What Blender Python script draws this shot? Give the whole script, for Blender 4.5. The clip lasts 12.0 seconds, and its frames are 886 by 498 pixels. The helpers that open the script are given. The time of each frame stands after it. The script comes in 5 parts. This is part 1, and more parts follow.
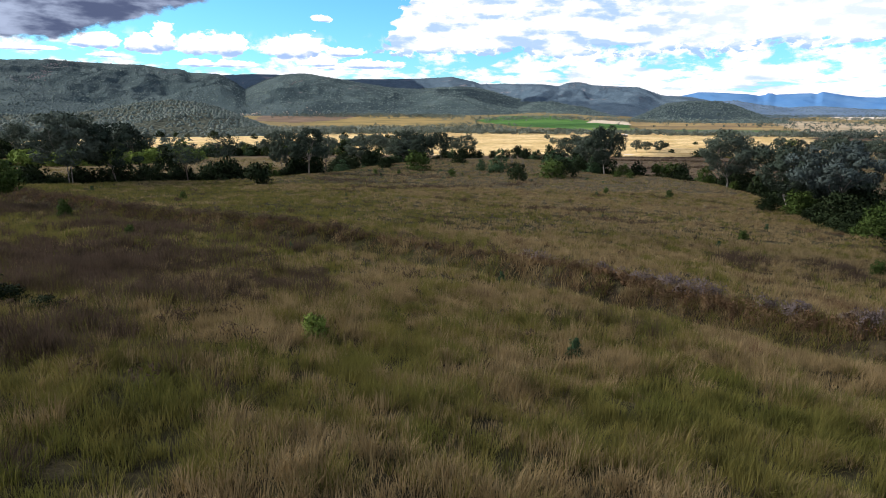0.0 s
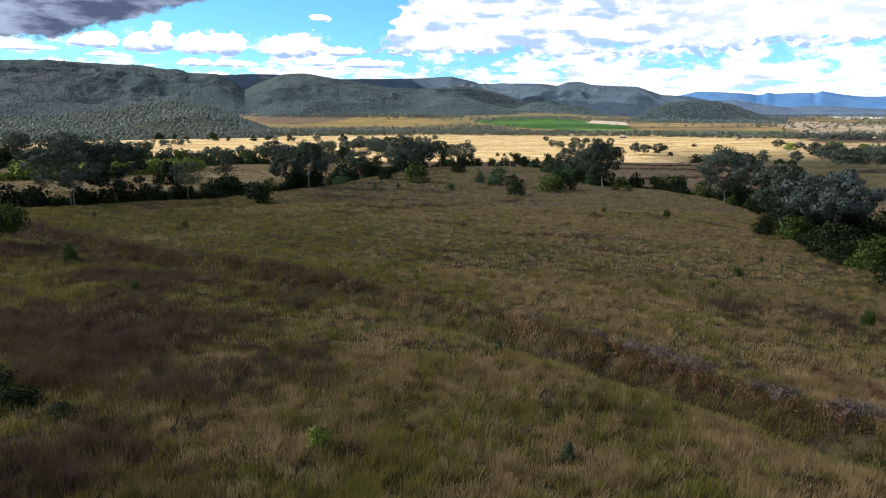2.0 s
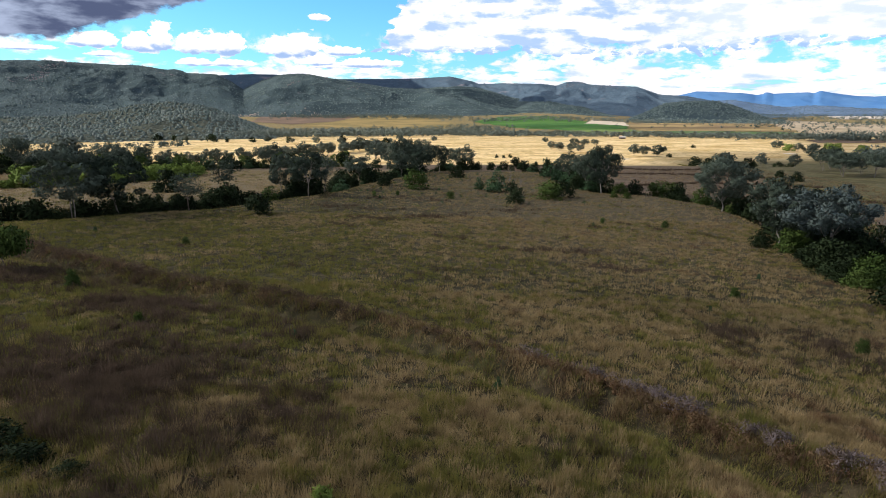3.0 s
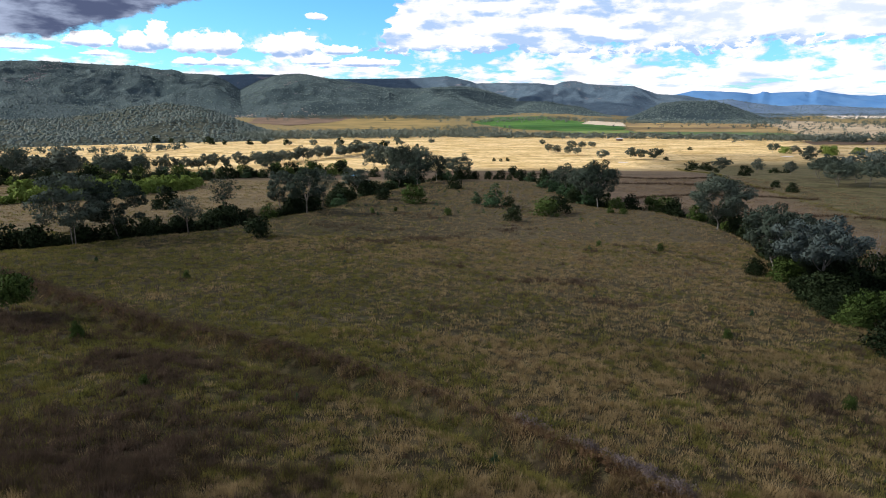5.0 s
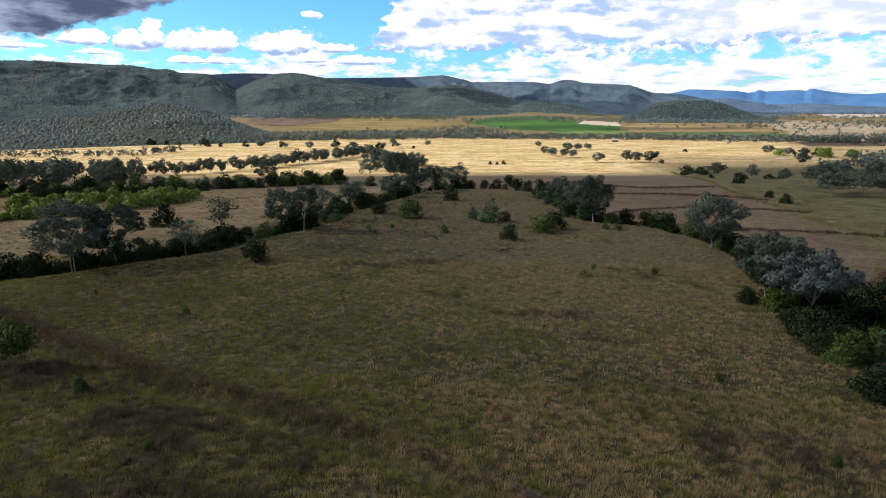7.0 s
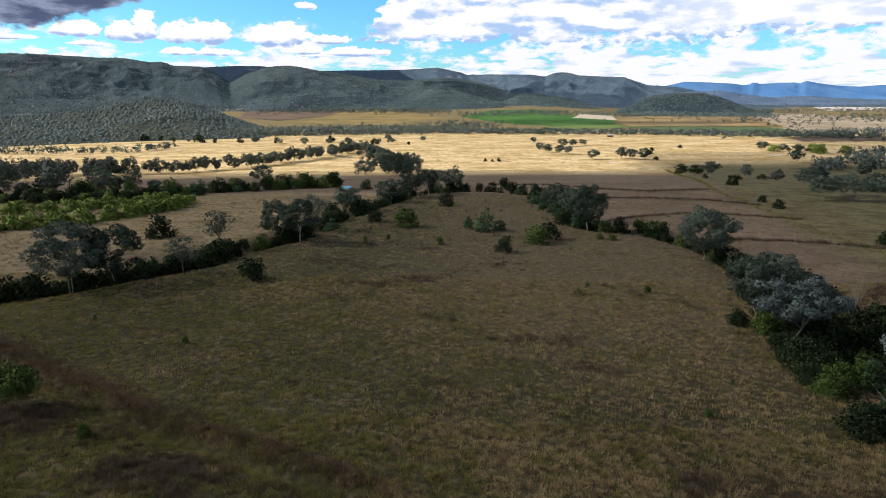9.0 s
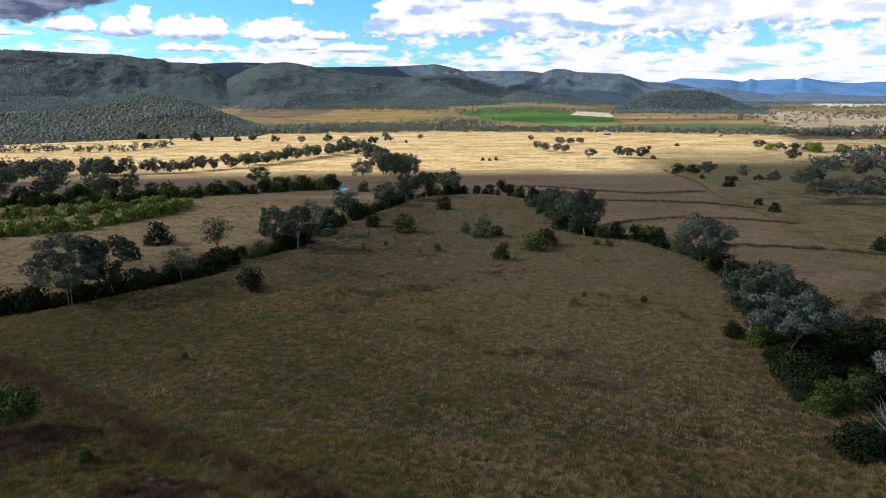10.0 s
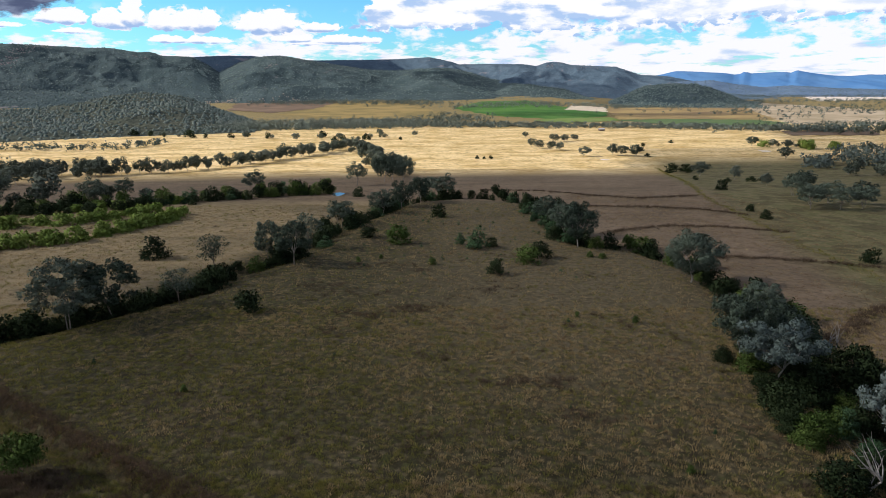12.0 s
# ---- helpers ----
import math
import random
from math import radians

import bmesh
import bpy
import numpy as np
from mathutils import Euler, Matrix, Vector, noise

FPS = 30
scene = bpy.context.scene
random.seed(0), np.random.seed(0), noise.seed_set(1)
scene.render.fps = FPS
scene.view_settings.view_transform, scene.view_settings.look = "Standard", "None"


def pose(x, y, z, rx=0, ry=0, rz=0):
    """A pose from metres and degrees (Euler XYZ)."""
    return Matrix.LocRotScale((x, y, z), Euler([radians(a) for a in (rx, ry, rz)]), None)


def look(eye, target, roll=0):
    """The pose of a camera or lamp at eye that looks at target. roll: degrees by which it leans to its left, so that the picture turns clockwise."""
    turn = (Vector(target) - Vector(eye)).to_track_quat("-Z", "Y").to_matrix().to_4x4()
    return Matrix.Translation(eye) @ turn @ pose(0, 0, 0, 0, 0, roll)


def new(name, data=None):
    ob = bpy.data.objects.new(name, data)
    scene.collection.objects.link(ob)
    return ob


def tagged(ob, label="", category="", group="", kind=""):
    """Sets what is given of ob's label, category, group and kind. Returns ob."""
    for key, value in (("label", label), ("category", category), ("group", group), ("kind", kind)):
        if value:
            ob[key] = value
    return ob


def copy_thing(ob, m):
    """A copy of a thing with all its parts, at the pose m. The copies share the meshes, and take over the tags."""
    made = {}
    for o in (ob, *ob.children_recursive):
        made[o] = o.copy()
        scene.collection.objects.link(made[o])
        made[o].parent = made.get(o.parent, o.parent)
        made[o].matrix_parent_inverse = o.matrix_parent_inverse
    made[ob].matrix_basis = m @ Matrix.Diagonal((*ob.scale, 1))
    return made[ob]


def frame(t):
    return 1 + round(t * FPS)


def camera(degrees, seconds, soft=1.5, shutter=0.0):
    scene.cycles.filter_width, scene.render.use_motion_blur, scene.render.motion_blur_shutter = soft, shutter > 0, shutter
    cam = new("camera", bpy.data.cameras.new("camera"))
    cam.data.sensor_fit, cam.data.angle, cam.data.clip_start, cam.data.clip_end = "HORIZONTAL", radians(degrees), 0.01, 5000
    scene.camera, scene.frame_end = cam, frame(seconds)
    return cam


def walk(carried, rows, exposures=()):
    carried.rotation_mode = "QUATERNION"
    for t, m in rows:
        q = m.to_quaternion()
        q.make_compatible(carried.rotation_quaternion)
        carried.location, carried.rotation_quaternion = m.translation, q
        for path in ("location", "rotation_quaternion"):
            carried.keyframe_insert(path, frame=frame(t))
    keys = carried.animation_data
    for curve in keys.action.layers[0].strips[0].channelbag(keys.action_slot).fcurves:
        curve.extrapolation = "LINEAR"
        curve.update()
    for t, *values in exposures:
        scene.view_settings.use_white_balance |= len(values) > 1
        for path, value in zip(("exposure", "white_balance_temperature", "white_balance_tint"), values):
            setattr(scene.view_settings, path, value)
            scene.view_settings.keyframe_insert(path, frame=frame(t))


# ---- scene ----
# ---- camera ----
cam = camera(70.8, 12.0, soft=0.65)
METRES, EYE, TILT, LEAN, TURN = 30.0, 20.0, -12.8, 0.0, 0.0
ROWS = [
    (0.0, 0.0, 0.0, 0.0, -0.0, 0.0, -0.0),
    (0.5, 0.0005, -0.0076, 0.0299, -0.01, -0.02, 0.02),
    (1.0, 0.0008, -0.0147, 0.0596, -0.02, -0.05, 0.04),
    (1.5, 0.0009, -0.0221, 0.0915, -0.04, -0.06, 0.05),
    (2.0, 0.0008, -0.0302, 0.1271, -0.07, -0.07, 0.08),
    (2.5, 0.0003, -0.0379, 0.1619, -0.11, -0.08, 0.11),
    (3.0, -0.0002, -0.0465, 0.1994, -0.14, -0.11, 0.14),
    (5.0, -0.0009, -0.0813, 0.3525, -0.36, -0.2, 0.28),
    (5.5, -0.0009, -0.0903, 0.394, -0.43, -0.21, 0.31),
    (6.0, -0.0009, -0.0999, 0.4349, -0.5, -0.24, 0.35),
    (6.5, -0.0008, -0.1092, 0.4769, -0.59, -0.26, 0.39),
    (7.0, -0.0009, -0.1184, 0.5208, -0.69, -0.36, 0.44),
    (9.0, -0.0006, -0.1561, 0.691, -1.11, -1.07, 0.58),
    (9.5, -0.0008, -0.1662, 0.7374, -1.23, -1.25, 0.61),
    (10.0, -0.0006, -0.1762, 0.7833, -1.34, -1.41, 0.64),
    (10.5, -0.0005, -0.1866, 0.8306, -1.47, -1.59, 0.69),
    (11.0, 0.0001, -0.1974, 0.8796, -1.6, -1.76, 0.72),
    (11.5, 0.0003, -0.2077, 0.9265, -1.73, -1.93, 0.77),
    (12.0, 0.0006, -0.2187, 0.9757, -1.82, -2.08, 0.81),
]
walk(cam, [(t, pose(0, 0, EYE, TILT, LEAN, TURN) @ pose(METRES * x, METRES * y, METRES * z, 90 + pitch, roll, yaw)) for t, x, y, z, yaw, pitch, roll in ROWS],
     [(0.0, 0.18, 6280.0, 13.0), (5.0, 0.06, 6280.0, 13.0), (12.0, -0.03, 6280.0, 13.0)])

# ---- world, sun, clouds ----
SUN_AZ, SUN_EL = -84.0, 33.0
SKY, SUN = 0.11, 5.0
sun_way = Vector((math.sin(radians(SUN_AZ)) * math.cos(radians(SUN_EL)), math.cos(radians(SUN_AZ)) * math.cos(radians(SUN_EL)), math.sin(radians(SUN_EL))))
sun_lamp = bpy.data.lights.new("sun", "SUN")
sun_lamp.energy, sun_lamp.angle, sun_lamp.color = SUN, radians(0.53), (1.0, 0.93, 0.82)
sun = new("sun", sun_lamp)
sun.matrix_world = look(sun_way * 2000, (0, 0, 0))


class Nodes:
    """Short hand for node trees."""

    def __init__(self, tree):
        self.tree = tree
        tree.nodes.clear()

    def add(self, kind, **sets):
        n = self.tree.nodes.new(kind)
        for k, v in sets.items():
            setattr(n, k, v)
        return n

    def put(self, socket, value):
        if isinstance(value, bpy.types.NodeSocket):
            self.tree.links.new(value, socket)
        else:
            socket.default_value = value

    def math(self, op, a, b=0.0, c=0.0, clamp=False):
        n = self.add("ShaderNodeMath", operation=op, use_clamp=clamp)
        for i, v in enumerate((a, b, c)):
            self.put(n.inputs[i], v)
        return n.outputs[0]

    def ramp(self, value, lo, hi, to_lo=0.0, to_hi=1.0, smooth=True):
        n = self.add("ShaderNodeMapRange", interpolation_type="SMOOTHSTEP" if smooth else "LINEAR", clamp=True)
        for i, v in enumerate((value, lo, hi, to_lo, to_hi)):
            self.put(n.inputs[i], v)
        return n.outputs[0]

    def mix(self, fac, a, b, blend="MIX"):
        n = self.add("ShaderNodeMix", data_type="RGBA", blend_type=blend)
        self.put(n.inputs[0], fac)
        for i, v in ((6, a), (7, b)):
            self.put(n.inputs[i], (*v, 1.0) if isinstance(v, tuple) and len(v) == 3 else v)
        return n.outputs[2]

    def noise(self, vector, scale, detail=4.0, rough=0.55, lacunarity=2.0, distortion=0.0):
        n = self.add("ShaderNodeTexNoise")
        self.put(n.inputs["Vector"], vector)
        for k, v in (("Scale", scale), ("Detail", detail), ("Roughness", rough), ("Lacunarity", lacunarity), ("Distortion", distortion)):
            n.inputs[k].default_value = v
        return n.outputs["Fac"]

    def vec(self, x, y, z=0.0):
        n = self.add("ShaderNodeCombineXYZ")
        for i, v in enumerate((x, y, z)):
            self.put(n.inputs[i], v)
        return n.outputs[0]


def build_world():
    world = bpy.data.worlds.new("sky")
    world.use_nodes = True
    scene.world = world
    n = Nodes(world.node_tree)
    sky = n.add("ShaderNodeTexSky", sky_type="NISHITA", sun_disc=False, sun_elevation=radians(SUN_EL), sun_rotation=radians(SUN_AZ % 360))
    sky.air_density, sky.dust_density, sky.ozone_density = 1.0, 0.3, 1.5
    blue = n.add("ShaderNodeVectorMath", operation="SCALE")
    n.put(blue.inputs[0], sky.outputs[0])
    blue.inputs["Scale"].default_value = SKY
    way = n.add("ShaderNodeSeparateXYZ")
    n.put(way.inputs[0], n.add("ShaderNodeTexCoord").outputs["Generated"])
    u = n.math("MULTIPLY", n.math("ARCTAN2", way.outputs[0], way.outputs[1]), 57.2958)
    v = n.math("MULTIPLY", n.math("ARCSINE", way.outputs[2]), 57.2958)
    deep = n.mix(1.0, blue.outputs[0], (0.58, 1.22, 1.58), "MULTIPLY")
    puff = n.noise(n.vec(n.math("MULTIPLY", u, 0.6), n.math("MULTIPLY", v, 0.95)), 1.1, 8.0, 0.58, distortion=0.25)
    rough_puff = n.math("SUBTRACT", puff, 0.5)
    # heaps of cumulus: azimuth, elevation, half width, half height; flat below
    heaps = [(-27.8, 4.9, 2.3, 0.8), (-24.6, 4.8, 1.9, 1.1), (-23.2, 5.2, 1.1, 1.7), (-20.8, 4.75, 1.7, 1.2), (-18.4, 4.85, 2.1, 1.35), (-33.1, 4.3, 2.4, 0.35),
             (-13.8, 4.7, 2.1, 1.2), (-11.9, 4.9, 1.6, 1.6), (-8.6, 4.6, 1.8, 0.6), (-10.5, 7.3, 1.0, 0.4), (-27.5, 4.0, 1.6, 0.3), (-20.7, 3.5, 1.6, 0.45), (-17.9, 3.5, 1.9, 0.45),
             (-11.0, 3.7, 2.0, 0.5), (-6.4, 3.6, 3.2, 0.55), (-9.6, 3.4, 2.2, 0.4)]
    field, base = -1.0, 0.0
    for a, e, ra, re in heaps:
        du = n.math("DIVIDE", n.math("SUBTRACT", u, a), ra)
        dv = n.math("DIVIDE", n.math("SUBTRACT", v, e), re)
        dv = n.math("MULTIPLY", dv, n.ramp(dv, -0.1, 0.1, 1.7, 1.0))
        near = n.math("SUBTRACT", 1.0, n.math("SQRT", n.math("ADD", n.math("MULTIPLY", du, du), n.math("MULTIPLY", dv, dv))))
        field = n.math("MAXIMUM", field, near)
        low = n.math("MULTIPLY", n.ramp(dv, 0.15, -0.75), n.ramp(near, -0.2, 0.3))
        base = n.math("MAXIMUM", base, low)
    bulge = n.noise(n.vec(n.math("MULTIPLY", u, 0.9), n.math("MULTIPLY", v, 1.5), 5.0), 1.35, 5.0, 0.55)
    heap = n.ramp(n.math("ADD", field, n.math("ADD", n.math("MULTIPLY", rough_puff, 1.0), n.math("MULTIPLY", n.math("SUBTRACT", bulge, 0.5), 1.4))), 0.04, 0.17)
    # broken layers, flat in perspective near the horizon, thicker to the right
    lift = n.math("DIVIDE", 6.0, n.math("ADD", n.math("MAXIMUM", v, 0.0), 1.6))
    layer = n.noise(n.vec(n.math("MULTIPLY", u, 0.24), n.math("MULTIPLY", lift, 2.4), 3.7), 1.5, 8.0, 0.60, distortion=0.1)
    more = n.math("ADD", n.ramp(u, -1.0, 12.0, 0.0, 0.07), n.math("ADD", n.ramp(v, 4.0, 2.2, 0.0, 0.12), n.ramp(v, 12.0, 24.0, 0.0, 0.08)))
    sheet = n.math("MULTIPLY", n.ramp(n.math("ADD", layer, more), 0.51, 0.64), n.math("MAXIMUM", n.ramp(v, 6.4, 5.0), n.ramp(v, 11.0, 14.0)))
    shade_noise = n.noise(n.vec(n.math("MULTIPLY", u, 0.22), n.math("MULTIPLY", v, 0.75), 9.0), 1.1, 6.0, 0.52, distortion=0.1)
    grey = n.ramp(n.math("ADD", n.math("MULTIPLY", n.math("SUBTRACT", layer, 0.5), -0.5), shade_noise), 0.52, 0.72, 0.0, 0.75)
    white = n.mix(grey, (1.0, 1.0, 1.0), (0.42, 0.62, 0.90))
    under = n.ramp(n.math("ADD", n.math("MULTIPLY", base, 0.85), n.math("MULTIPLY", n.math("SUBTRACT", bulge, 0.5), 1.5)), 0.22, 0.85)
    heap_tone = n.mix(under, (1.02, 1.02, 1.02), (0.38, 0.54, 0.82))
    out = n.mix(sheet, deep, white)
    out = n.mix(heap, out, heap_tone)
    # the great white heap that fills the sky to the right
    side = n.math("SUBTRACT", u, n.math("ADD", -5.4, n.math("MULTIPLY", n.math("SUBTRACT", v, 5.4), 0.6)))
    foot = n.math("ADD", 4.5, n.math("MULTIPLY", n.math("SUBTRACT", shade_noise, 0.5), 3.4))
    body = n.math("MINIMUM", n.math("MULTIPLY", side, 0.5), n.math("SUBTRACT", v, foot))
    mass = n.ramp(n.math("ADD", body, n.math("ADD", n.math("MULTIPLY", rough_puff, 1.6), n.math("MULTIPLY", n.math("SUBTRACT", bulge, 0.5), 1.6))), 0.0, 0.2)
    shaded = n.math("MULTIPLY", n.ramp(n.math("SUBTRACT", v, foot), 1.0, 0.1), n.ramp(bulge, 0.42, 0.55))
    inner = n.math("MULTIPLY", n.ramp(n.math("ADD", shade_noise, n.math("MULTIPLY", rough_puff, 0.35)), 0.46, 0.62, 0.0, 0.9), n.ramp(u, 24.0, 15.0, 0.5, 1.0))
    mass_tone = n.mix(n.math("MAXIMUM", shaded, inner), (1.04, 1.04, 1.04), (0.40, 0.59, 0.88))
    out = n.mix(mass, out, mass_tone)
    # the dark cloud towards the sun, that goes on overhead
    dark_base = n.math("ADD", 4.75, n.math("MULTIPLY", n.math("MAXIMUM", n.math("ADD", u, 31.0), 0.0), 0.31))
    # Unseen extension, added at the sides and behind to cut low side light.
    dark_base = n.math("ADD", dark_base, n.ramp(n.math("ABSOLUTE", u), 45.0, 85.0, 0.0, -40.0))
    dark_field = n.math("MULTIPLY", n.math("SUBTRACT", v, dark_base), 0.7)
    dark = n.ramp(n.math("ADD", dark_field, n.math("ADD", n.math("MULTIPLY", rough_puff, 0.8), n.math("MULTIPLY", n.math("SUBTRACT", bulge, 0.5), 0.9))), 0.0, 0.35)
    thin_part = n.ramp(n.math("ADD", shade_noise, n.math("ADD", n.math("MULTIPLY", rough_puff, 0.10), n.ramp(u, -27.0, -34.0, 0.0, 0.16))), 0.46, 0.74)
    dark_tone = n.mix(thin_part, (0.092, 0.116, 0.200), (0.42, 0.49, 0.64))
    out = n.mix(dark, out, dark_tone)
    back = n.add("ShaderNodeBackground")
    n.put(back.inputs[0], out)
    back.inputs[1].default_value = 1.0
    n.tree.links.new(back.outputs[0], n.add("ShaderNodeOutputWorld").inputs[0])


build_world()


# ---- materials ----
def material(name, rough=0.85, spec=0.25):
    m = bpy.data.materials.new(name)
    m.use_nodes = True
    n = Nodes(m.node_tree)
    shader = n.add("ShaderNodeBsdfPrincipled")
    shader.inputs["Roughness"].default_value = rough
    shader.inputs["Specular IOR Level"].default_value = spec
    out = n.add("ShaderNodeOutputMaterial")
    n.tree.links.new(shader.outputs[0], out.inputs[0])
    return m, n, shader, out


def bumped(n, shader, height, strength, distance):
    b = n.add("ShaderNodeBump")
    b.inputs["Strength"].default_value, b.inputs["Distance"].default_value = strength, distance
    n.put(b.inputs["Height"], height)
    n.tree.links.new(b.outputs[0], shader.inputs["Normal"])


def place(n):
    return n.add("ShaderNodeNewGeometry").outputs["Position"]


def ground_material():
    m, n, shader, _ = material("pasture_ground", 0.95, 0.1)
    p = place(n)
    xyz = n.add("ShaderNodeSeparateXYZ")
    n.put(xyz.inputs[0], p)
    x, y = xyz.outputs[0], xyz.outputs[1]
    big, mid, fine = n.noise(p, 0.035, 5.0), n.noise(p, 0.22, 5.0, 0.6), n.noise(p, 2.2, 4.0, 0.65)
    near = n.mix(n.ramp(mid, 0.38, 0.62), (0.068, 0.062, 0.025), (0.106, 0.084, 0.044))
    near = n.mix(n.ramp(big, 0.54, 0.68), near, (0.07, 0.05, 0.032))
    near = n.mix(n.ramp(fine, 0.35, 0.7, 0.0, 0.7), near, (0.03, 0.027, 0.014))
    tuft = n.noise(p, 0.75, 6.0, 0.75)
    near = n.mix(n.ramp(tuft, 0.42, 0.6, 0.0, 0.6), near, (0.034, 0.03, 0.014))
    clump = n.add("ShaderNodeTexVoronoi")
    ruffle = n.add("ShaderNodeTexNoise")
    n.put(ruffle.inputs["Vector"], p)
    ruffle.inputs["Scale"].default_value, ruffle.inputs["Detail"].default_value, ruffle.inputs["Roughness"].default_value = 2.6, 6.0, 0.75
    bent_p = n.add("ShaderNodeVectorMath", operation="MULTIPLY_ADD")
    n.put(bent_p.inputs[0], ruffle.outputs["Color"])
    bent_p.inputs[1].default_value = (1.3, 1.3, 1.3)
    n.put(bent_p.inputs[2], p)
    n.put(clump.inputs["Vector"], bent_p.outputs[0])
    clump.inputs["Scale"].default_value = 1.2
    hue = n.add("ShaderNodeSeparateColor")
    n.put(hue.inputs[0], clump.outputs["Color"])
    near = n.mix(n.ramp(hue.outputs[0], 0.35, 0.95, 0.0, 0.75), near, (0.142, 0.114, 0.062))
    near = n.mix(n.ramp(hue.outputs[1], 0.6, 1.0, 0.0, 0.7), near, (0.070, 0.074, 0.024))
    # Shade in the gaps between tussocks, painted as dark cell edges.
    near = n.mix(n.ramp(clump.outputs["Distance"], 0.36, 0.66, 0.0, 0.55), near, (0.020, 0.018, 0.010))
    dry = n.math("MULTIPLY", n.ramp(x, -20.0, 25.0), n.ramp(y, 55.0, 120.0, 0.0, 0.6))
    near = n.mix(dry, near, n.mix(n.ramp(tuft, 0.4, 0.62), (0.178, 0.142, 0.084), (0.082, 0.065, 0.036)))
    streak = n.noise(n.vec(n.math("MULTIPLY", x, 0.012), n.math("MULTIPLY", y, 0.035)), 1.0, 6.0, 0.62)
    right = n.mix(n.ramp(streak, 0.35, 0.65), (0.225, 0.166, 0.108), (0.155, 0.116, 0.075))
    right = n.mix(n.ramp(mid, 0.42, 0.7, 0.0, 0.6), right, (0.13, 0.095, 0.055))
    right = n.mix(n.ramp(n.noise(p, 0.09, 5.0, 0.7), 0.48, 0.62, 0.0, 0.4), right, (0.10, 0.074, 0.046))
    right = n.mix(n.ramp(tuft, 0.45, 0.68, 0.0, 0.75), right, (0.075, 0.056, 0.035))
    streak_far = n.noise(n.vec(n.math("MULTIPLY", x, 0.018), n.math("MULTIPLY", y, 0.03)), 1.0, 9.0, 0.70)
    grain_far = n.noise(p, 0.16, 6.0, 0.8)
    # Valley straw: dry grass paled beyond its own tone, sunlit brightness in the colour.
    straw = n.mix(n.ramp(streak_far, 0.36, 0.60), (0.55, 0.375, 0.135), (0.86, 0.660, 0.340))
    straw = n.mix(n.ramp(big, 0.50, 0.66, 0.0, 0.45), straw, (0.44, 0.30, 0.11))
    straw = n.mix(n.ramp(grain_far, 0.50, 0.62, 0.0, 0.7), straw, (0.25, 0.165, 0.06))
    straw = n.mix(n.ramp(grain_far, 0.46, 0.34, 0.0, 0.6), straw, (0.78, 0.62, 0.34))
    green_slope = n.mix(n.ramp(mid, 0.35, 0.65), (0.125, 0.120, 0.052), (0.180, 0.150, 0.075))
    green_slope = n.mix(n.ramp(n.noise(p, 0.09, 5.0, 0.7), 0.46, 0.6, 0.0, 0.6), green_slope, (0.06, 0.05, 0.024))
    green_slope = n.mix(n.ramp(tuft, 0.45, 0.7, 0.0, 0.7), green_slope, (0.05, 0.048, 0.02))
    across = n.math("SUBTRACT", n.math("ADD", x, 68.0), n.math("MULTIPLY", n.math("SUBTRACT", y, 117.0), 0.365))
    left = n.mix(n.ramp(streak, 0.35, 0.65), (0.295, 0.225, 0.125), (0.21, 0.165, 0.092))
    left = n.mix(n.ramp(n.noise(p, 0.3, 5.0, 0.7), 0.45, 0.65, 0.0, 0.6), left, (0.09, 0.07, 0.036))
    out = n.mix(n.math("MULTIPLY", n.ramp(across, 3.0, -9.0), n.ramp(y, 96.0, 118.0)), near, left)
    bend = n.math("MULTIPLY", n.ramp(y, 98.0, 132.0, 0.0, 14.0), n.ramp(y, 194.0, 182.0))
    out = n.mix(n.ramp(n.math("SUBTRACT", x, bend), 55.0, 61.0), out, right)
    out = n.mix(n.ramp(y, 276.0, 292.0), out, right)
    out = n.mix(n.math("MULTIPLY", n.ramp(n.math("SUBTRACT", x, n.math("MULTIPLY", y, 0.24)), 60.0, 80.0), n.ramp(y, 760.0, 560.0)), out, green_slope)
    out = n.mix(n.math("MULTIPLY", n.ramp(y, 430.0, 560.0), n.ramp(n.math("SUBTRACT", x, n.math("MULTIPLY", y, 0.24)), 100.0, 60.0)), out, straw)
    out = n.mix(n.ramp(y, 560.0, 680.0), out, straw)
    dull = n.mix(n.ramp(grain_far, 0.4, 0.6), (0.31, 0.235, 0.105), (0.20, 0.165, 0.075))
    out = n.mix(n.ramp(y, 1190.0, 1290.0), out, dull)
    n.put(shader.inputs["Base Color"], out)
    bumped(n, shader, n.math("ADD", n.math("MULTIPLY", fine, 0.3), n.math("SUBTRACT", mid, n.math("MULTIPLY", clump.outputs["Distance"], 0.3))), 0.8, 0.5)
    return m


